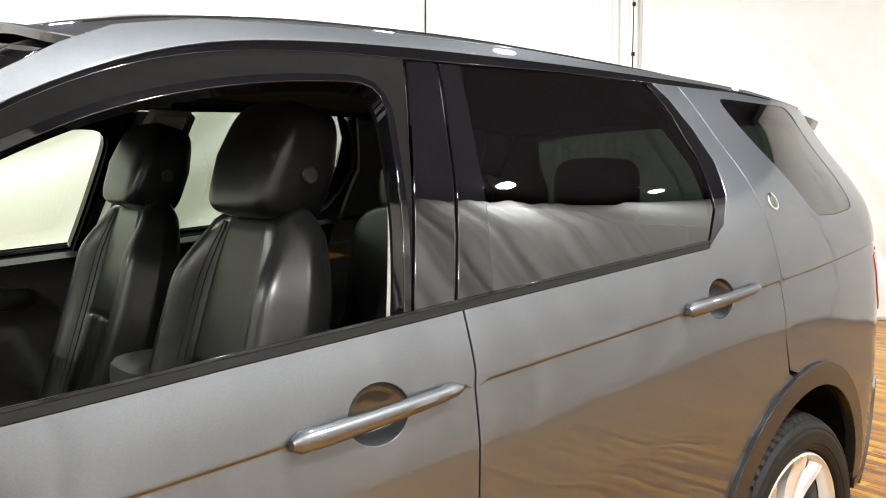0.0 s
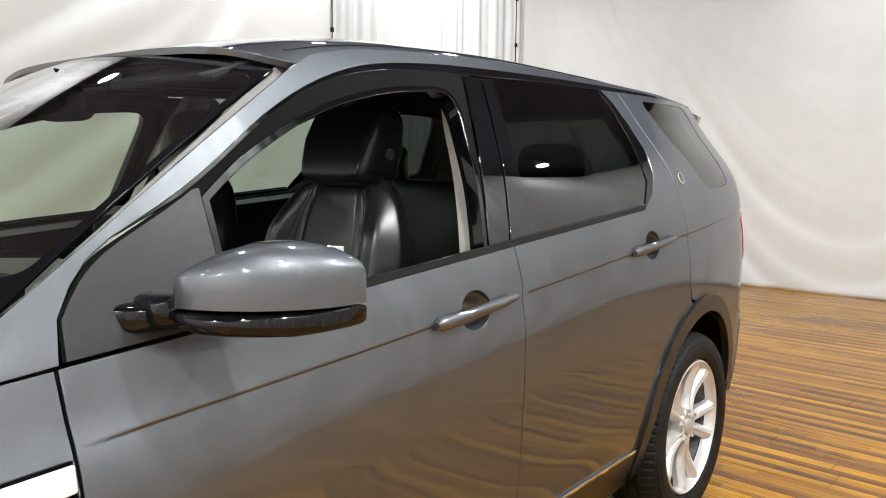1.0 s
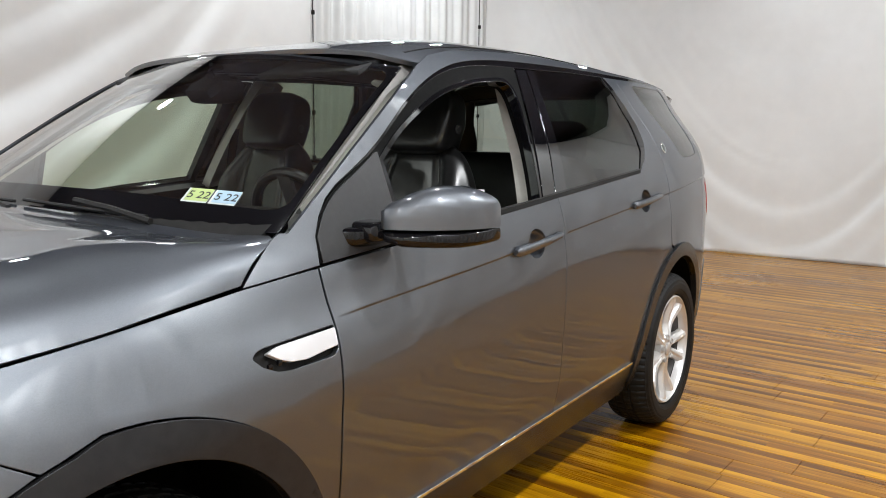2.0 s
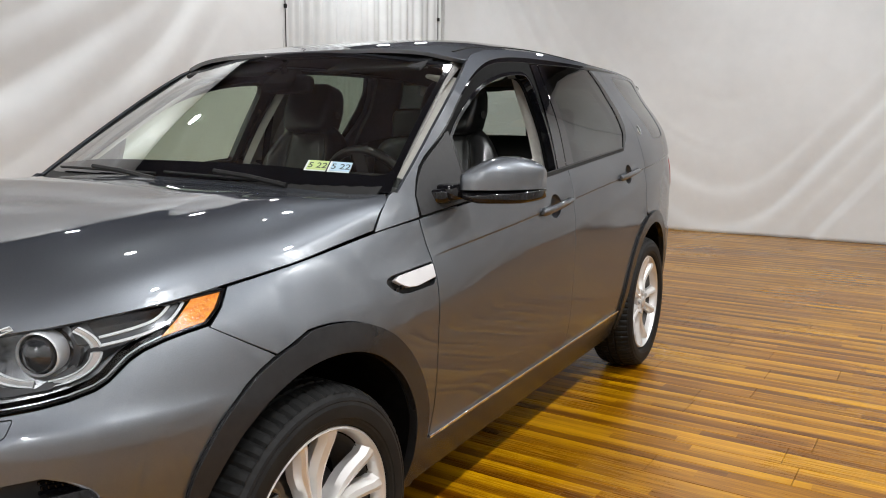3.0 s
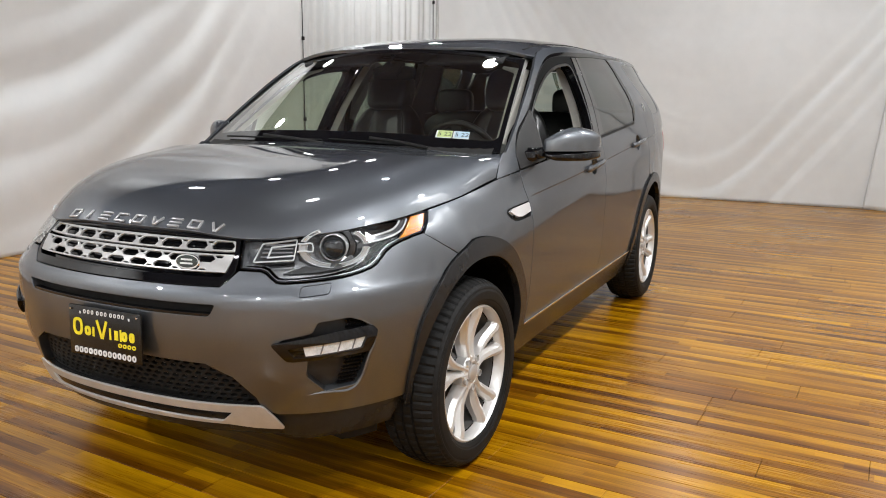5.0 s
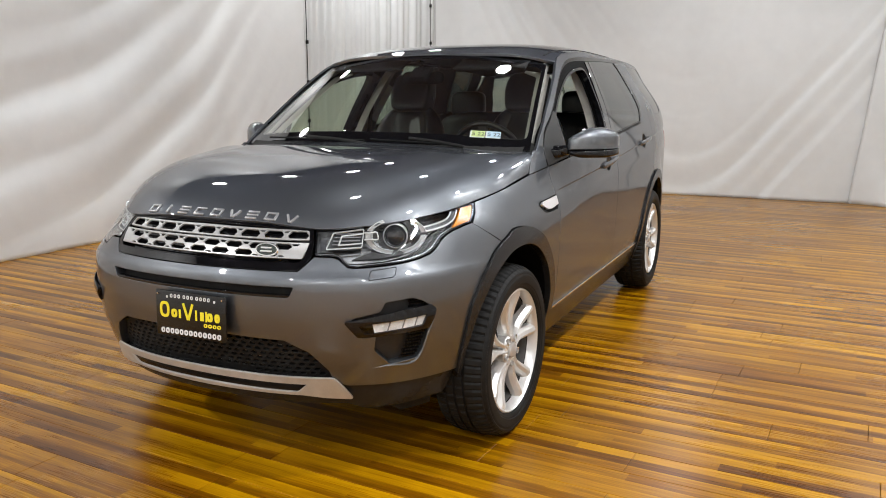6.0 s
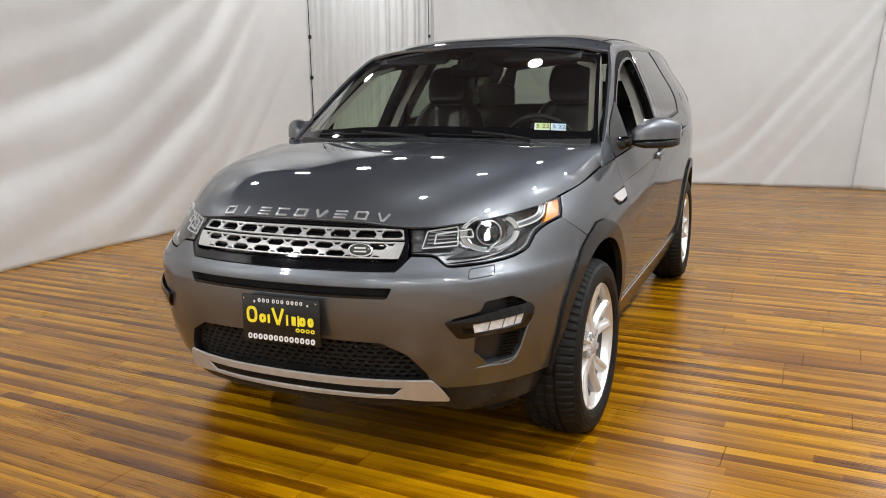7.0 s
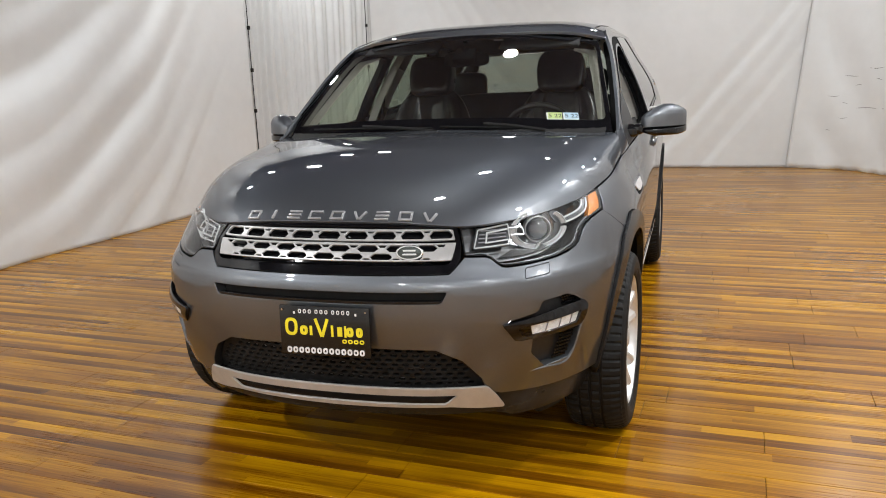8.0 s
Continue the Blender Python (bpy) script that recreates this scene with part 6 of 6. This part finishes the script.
def seat(x, y, recline, name, label):
    """A bucket seat: back with bolsters and a pleated middle, cushion and headrest."""
    tilt = Matrix.Translation((x, y, .66)) @ Matrix.Rotation(radians(recline), 4, "X")
    wide = pchip([0, .25, .5, .72, .86, .95, 1], [.215, .24, .25, .238, .205, .165, .125])

    def face(t, u):
        """How far the front of the back stands out at a share t of its height and u of its half width."""
        q = abs(u)
        bolster = .060 * ramp(q, .46, .74) * (1 - .75 * ramp(q, .84, 1.0)) * (1 - .8 * ramp(t, .72, .97))
        groove = -.010 * math.exp(-((q - .50) / .028) ** 2) * (1 - ramp(t, .90, .97))
        middle = 1 - ramp(q, .44, .50)
        if t < .50:
            flute = middle * (-.014 + .010 * abs(math.cos(math.pi * u / .225)) ** .6)
        else:
            flute = middle * .006 * (1 - ramp(t, .8, 1))
        return bolster + groove + flute - .008 * math.exp(-((t - .50) / .012) ** 2) * middle

    bm_ = bmesh.new()
    rings = []
    for t in np.r_[np.linspace(0, .47, 12), np.linspace(.48, .53, 8), np.linspace(.55, .93, 14), .955, .975, .99, 1]:
        t = float(t)
        z = -.04 + t * .685
        w, d = float(wide(t)), .075 - .032 * t
        top = .30 + .70 * ramp(1 - t, 0, .07)
        ring = []
        for a in np.linspace(0, 2 * math.pi, 108, endpoint=False):
            c, s_ = math.cos(a), math.sin(a)
            u = math.copysign(abs(c) ** .8, c)
            yy = math.copysign(abs(s_) ** .6, s_) * d * top
            if s_ < 0:
                yy -= face(t, u) * top
            ring.append((u * w, yy + .012 * math.sin(t * 3.1), z))
        rings.append(ring)
    add_rings(bm_, rings)
    bm_.transform(tilt)
    back = part(name, bm_, LEATHER, car, label, smooth=60)
    for sgn in (1, -1):
        for off in (.54, .575):
            bm_ = bmesh.new()
            pts = []
            for t in np.linspace(.06, .93, 24):
                d = (.075 - .032 * t) * (1 - off ** 2.5) ** .3
                pts.append((sgn * off * float(wide(t)), -d - face(t, off) - .0005 + .012 * math.sin(t * 3.1), -.04 + t * .685))
            tube(bm_, pts, .0013, 5)
            bm_.transform(tilt)
            part("seam", bm_, STITCH, back)
    bm_ = bmesh.new()

    def head(u, v_, w):
        return u * (1 - .16 * max(w, 0) ** 2 - .10 * max(-w, 0)), v_ * (1 - .25 * max(w, 0)) + .10 * w, w
    soft_block(bm_, (0, -.015, .724), (.265, .15, .235), 6.0, 52, 30, head)
    bm_.transform(tilt)
    part("headrest", bm_, LEATHER, back, "black leather headrest", smooth=60)
    for sgn in (1, -1):
        bm_ = bmesh.new()
        tube(bm_, [(sgn * .06, .0, .58), (sgn * .06, -.005, .66)], .007, 8)
        bm_.transform(tilt)
        part("headrest_post", bm_, CHROME, back)
    bm_ = bmesh.new()
    r_ = bmesh.ops.create_cone(bm_, cap_ends=True, radius1=.016, radius2=.014, depth=.006, segments=20)
    bmesh.ops.transform(bm_, matrix=tilt @ Matrix.Translation((.137, -.01, .70)) @ Matrix.Rotation(radians(90), 4, "Y"), verts=r_["verts"])
    part("headrest_button", bm_, TRIM_DARK, back, "round headrest button")
    bm_ = bmesh.new()
    soft_block(bm_, (x, y - .24, .60), (.50, .52, .15), 4.5, 32, 14, lambda u, v_, w: (u, v_, w + (.35 * ramp(abs(u), .6, .95) if w > 0 else 0)))
    part("seat_cushion", bm_, LEATHER, back, "black leather seat cushion", smooth=60)
    bm_ = bmesh.new()
    add_box(bm_, (x, y - .22, .47), (.40, .45, .14), bevel=.03)
    part("seat_base", bm_, TRIM_DARK, back)


seat(.385, 1.36, -14, "driver_seat", "black leather front seat with a headrest")
seat(-.385, 1.40, -14, "passenger_seat", "black leather front seat with a headrest")
# rear bench
bm = bmesh.new()
soft_block(bm, (0, 2.42, .92), (1.26, .16, .66), 6, 48, 16, lambda u, v_, w: (u, v_ + .55 * w, w))
bench = part("rear_bench", bm, LEATHER, car, "black leather rear bench with headrests", smooth=60)
bm = bmesh.new()
soft_block(bm, (0, 2.15, .60), (1.26, .52, .16), 6, 40, 12)
part("bench_cushion", bm, LEATHER, bench, smooth=60)
for x in (-.42, .42):
    bm = bmesh.new()
    soft_block(bm, (x, 2.50, 1.30), (.26, .10, .19), 4, 28, 14)
    part("headrest", bm, LEATHER, bench, "black leather headrest", smooth=60)
    for sgn in (1, -1):
        bm = bmesh.new()
        tube(bm, [(x + sgn * .06, 2.50, 1.16), (x + sgn * .06, 2.50, 1.24)], .007, 8)
        part("headrest_post", bm, CHROME, bench)
bm = bmesh.new()
add_box(bm, (0, 2.95, .95), (1.30, .80, .04), bevel=.01)
part("load_cover", bm, TRIM_DARK, car, "dark load space cover")
# belt, inner mirror, visors, dome lamp
for side in (1, -1):
    bm = bmesh.new()
    rings = []
    for t in np.linspace(0, 1, 12):
        q = Vector((side * (.70 + .06 * math.sin(t * 2)), 1.64 - .06 * t, 1.44 - t * .74))
        rings.append([q + Vector((0, -.022, 0)), q + Vector((0, .022, 0)), q + Vector((side * .003, .022, 0)), q + Vector((side * .003, -.022, 0))])
    add_rings(bm, rings)
    part("seat_belt", bm, SEAL, car, "black seat belt")
    bm = bmesh.new()
    add_box(bm, (side * .36, 1.03, 1.515), (.40, .16, .018), Matrix.Rotation(radians(20), 4, "X"), bevel=.008)
    part("sun_visor", bm, HEADLINER, car, "folded dark sun visor")
bm = bmesh.new()
soft_block(bm, (0, .93, 1.445), (.235, .045, .070), 4, 28, 12)
tube(bm, [(0, .93, 1.46), (0, .91, 1.50), (0, .92, 1.53)], .014, 8)
part("inner_mirror", bm, DEEP_BLACK, car, "black inner rear-view mirror")
bm = bmesh.new()
add_box(bm, (0, .905, 1.462), (.11, .11, .035), Matrix.Rotation(radians(32), 4, "X"), bevel=.012)
part("sensor_box", bm, DEEP_BLACK, car, "black sensor box behind the windscreen")
bm = bmesh.new()
add_box(bm, (-.05, 2.02, 1.598), (.20, .12, .02), bevel=.006)
dome = part("dome_lamp", bm, TRIM_DARK, car, "roof lamp unit")
bm = bmesh.new()
add_box(bm, (-.09, 2.04, 1.585), (.06, .05, .012), bevel=.004)
part("dome_lens", bm, LENS_WHITE, dome, "white roof lamp lens")


# inspection stickers behind the windscreen
def glass_place(x, v, out):
    """A pose on the windscreen's inner face, x across and v up it."""
    w = .770 + (.644 - .770) * v
    u = x / w
    e = 1e-3
    p0 = Vector(screen_surface(u, v)[0])
    du = (Vector(screen_surface(u + e, v)[0]) - p0).normalized()
    dv = Vector(screen_surface(u, v + e)[0]) - p0
    nn = du.cross(dv).normalized()
    vv = nn.cross(du)
    return Matrix.Translation(p0 + nn * out) @ Matrix((du, vv, nn)).transposed().to_4x4()


def text_mesh(words, size, m, mat, parent, name):
    cu = bpy.data.curves.new("text", "FONT")
    cu.body, cu.size, cu.align_x, cu.align_y, cu.extrude = words, size, "CENTER", "CENTER", .0003
    tmp = bpy.data.objects.new("text", cu)
    scene.collection.objects.link(tmp)
    me = bpy.data.meshes.new_from_object(tmp.evaluated_get(bpy.context.evaluated_depsgraph_get()))
    bpy.data.objects.remove(tmp)
    me.transform(m)
    me.materials.clear()
    me.materials.append(mat)
    ob = new(name, me)
    ob.parent = parent
    return ob


for x, mat in ((.522, STICK_YELLOW), (.590, STICK_BLUE)):
    m = glass_place(x, .128, .0012)
    bm = bmesh.new()
    add_box(bm, (0, 0, 0), (.067, .047, .0006))
    bm.transform(m)
    st = part("inspection_sticker", bm, STICK_WHITE, car, "square inspection sticker with month and year")
    bm = bmesh.new()
    add_box(bm, (.003, .002, .0008), (.060, .042, .0004))
    bm.transform(m)
    part("sticker_print", bm, mat, st)
    text_mesh("5", .034, m @ Matrix.Translation((-.018, 0, .0014)), INK_BLACK, st, "month")
    text_mesh("22", .034, m @ Matrix.Translation((.016, 0, .0014)), INK_BLACK, st, "year")

# wipers and cowl
bm = bmesh.new()
rings = []
for x in np.linspace(-.74, .74, 31):
    u = x / .77
    p0, p1 = screen_surface(u, .0)[0], screen_surface(u, .12)[0]
    rings.append([(x, p0[1] - .10, p0[2] - .055), (x, p0[1] - .02, p0[2] - .012), (x, p1[1], p1[2] - .006), (x, p1[1], p1[2] - .05), (x, p0[1] - .06, p0[2] - .10)])
add_rings(bm, rings)
part("cowl_panel", bm, MATTE_BLACK, car, "black cowl panel under the windscreen", smooth=40)
for x0, x1, v0, v1 in ((-.60, .02, .040, .020), (.05, .47, .030, .008)):
    bm = bmesh.new()
    pts = []
    for t in np.linspace(0, 1, 14):
        x, v = x0 + (x1 - x0) * t, v0 + (v1 - v0) * t
        pts.append(tuple((glass_place(x, v, .012)).translation))
    tube(bm, pts, .0045, 6)
    wp = part("wiper", bm, SEAL, car, "black windscreen wiper")
    bm = bmesh.new()
    a = glass_place(x0 + (x1 - x0) * .45, .040, .018).translation
    b = glass_place(x1 + .03, -.02, .02).translation
    tube(bm, [a, a.lerp(b, .5) + Vector((0, 0, .004)), b], .008, 6)
    part("wiper_arm", bm, MATTE_BLACK, wp)
on_car()

# ---- floor planks ----
PITCH, LONG = .18, 1.28
_turn = radians(PLANK_TURN)
_c, _s = math.cos(_turn), math.sin(_turn)


def plank_shape(x0, x1, y0, y1):
    """A plank with softly chamfered long edges, its top at the floor's height."""
    b, g = .0015, .0008
    outer = [(x0 + g, y0 + g), (x1 - g, y0 + g), (x1 - g, y1 - g), (x0 + g, y1 - g)]
    inner = [(x0 + g + b, y0 + g + b), (x1 - g - b, y0 + g + b), (x1 - g - b, y1 - g - b), (x0 + g + b, y1 - g - b)]
    v = [(x, y, -.0105) for x, y in outer] + [(x, y, -.0012) for x, y in outer] + [(x, y, 0) for x, y in inner]
    f = [(8, 9, 10, 11)]
    for i in range(4):
        j = (i + 1) % 4
        f += [(i, j, 4 + j, 4 + i), (4 + i, 4 + j, 8 + j, 8 + i)]
    return v, f


rng = random.Random(21)
slots = []
for row in range(-60, 75):
    y0 = .095 - .012 + row * PITCH
    shift = rng.uniform(0, LONG)
    for col in range(-8, 9):
        x0 = col * LONG + shift - .4
        cx, cy = x0 + LONG / 2, y0 + PITCH / 2
        wx, wy = cx * _c - cy * _s, cx * _s + cy * _c
        if ROOM_X0 - .95 < wx < ROOM_X1 + .95 and ROOM_Y0 - .5 < wy < ROOM_Y1 + .5:
            slots.append((x0, y0, wx, wy))
whole = bpy.data.meshes.new("plank")
pv, pf = plank_shape(0, LONG, 0, PITCH)
whole.from_pydata(pv, [], pf)
whole.materials.append(WOOD)
# the planks round the car's front and driver's side are pieces of their own
near_slots = sorted([k for k in slots if ROOM_X0 + .3 < k[2] < ROOM_X1 - .3], key=lambda k: (k[2] - .9) ** 2 * .8 + (k[3] - .6) ** 2 * .5)[:300]
chosen = set(near_slots)
for x0, y0, wx, wy in near_slots:
    ob = new("plank", whole)
    ob.matrix_world = Matrix.Rotation(_turn, 4, "Z") @ Matrix.Translation((x0, y0, 0))
    ob.parent = ground
rest_v, rest_f = [], []
for x0, y0, wx, wy in slots:
    if (x0, y0, wx, wy) in chosen:
        continue
    k = len(rest_v)
    for x, y, z in pv:
        x, y = x + x0, y + y0
        rest_v.append((min(max(x * _c - y * _s, ROOM_X0 - .4), ROOM_X1 + .4), min(max(x * _s + y * _c, ROOM_Y0 - .4), ROOM_Y1 + .4), z))
    rest_f += [tuple(k + i for i in f) for f in pf]
rest = link_mesh("planks", rest_v, rest_f, WOOD, ground, "striped brown laminate planks towards the curtains", smooth=False)
tagged(rest, kind="stuff")
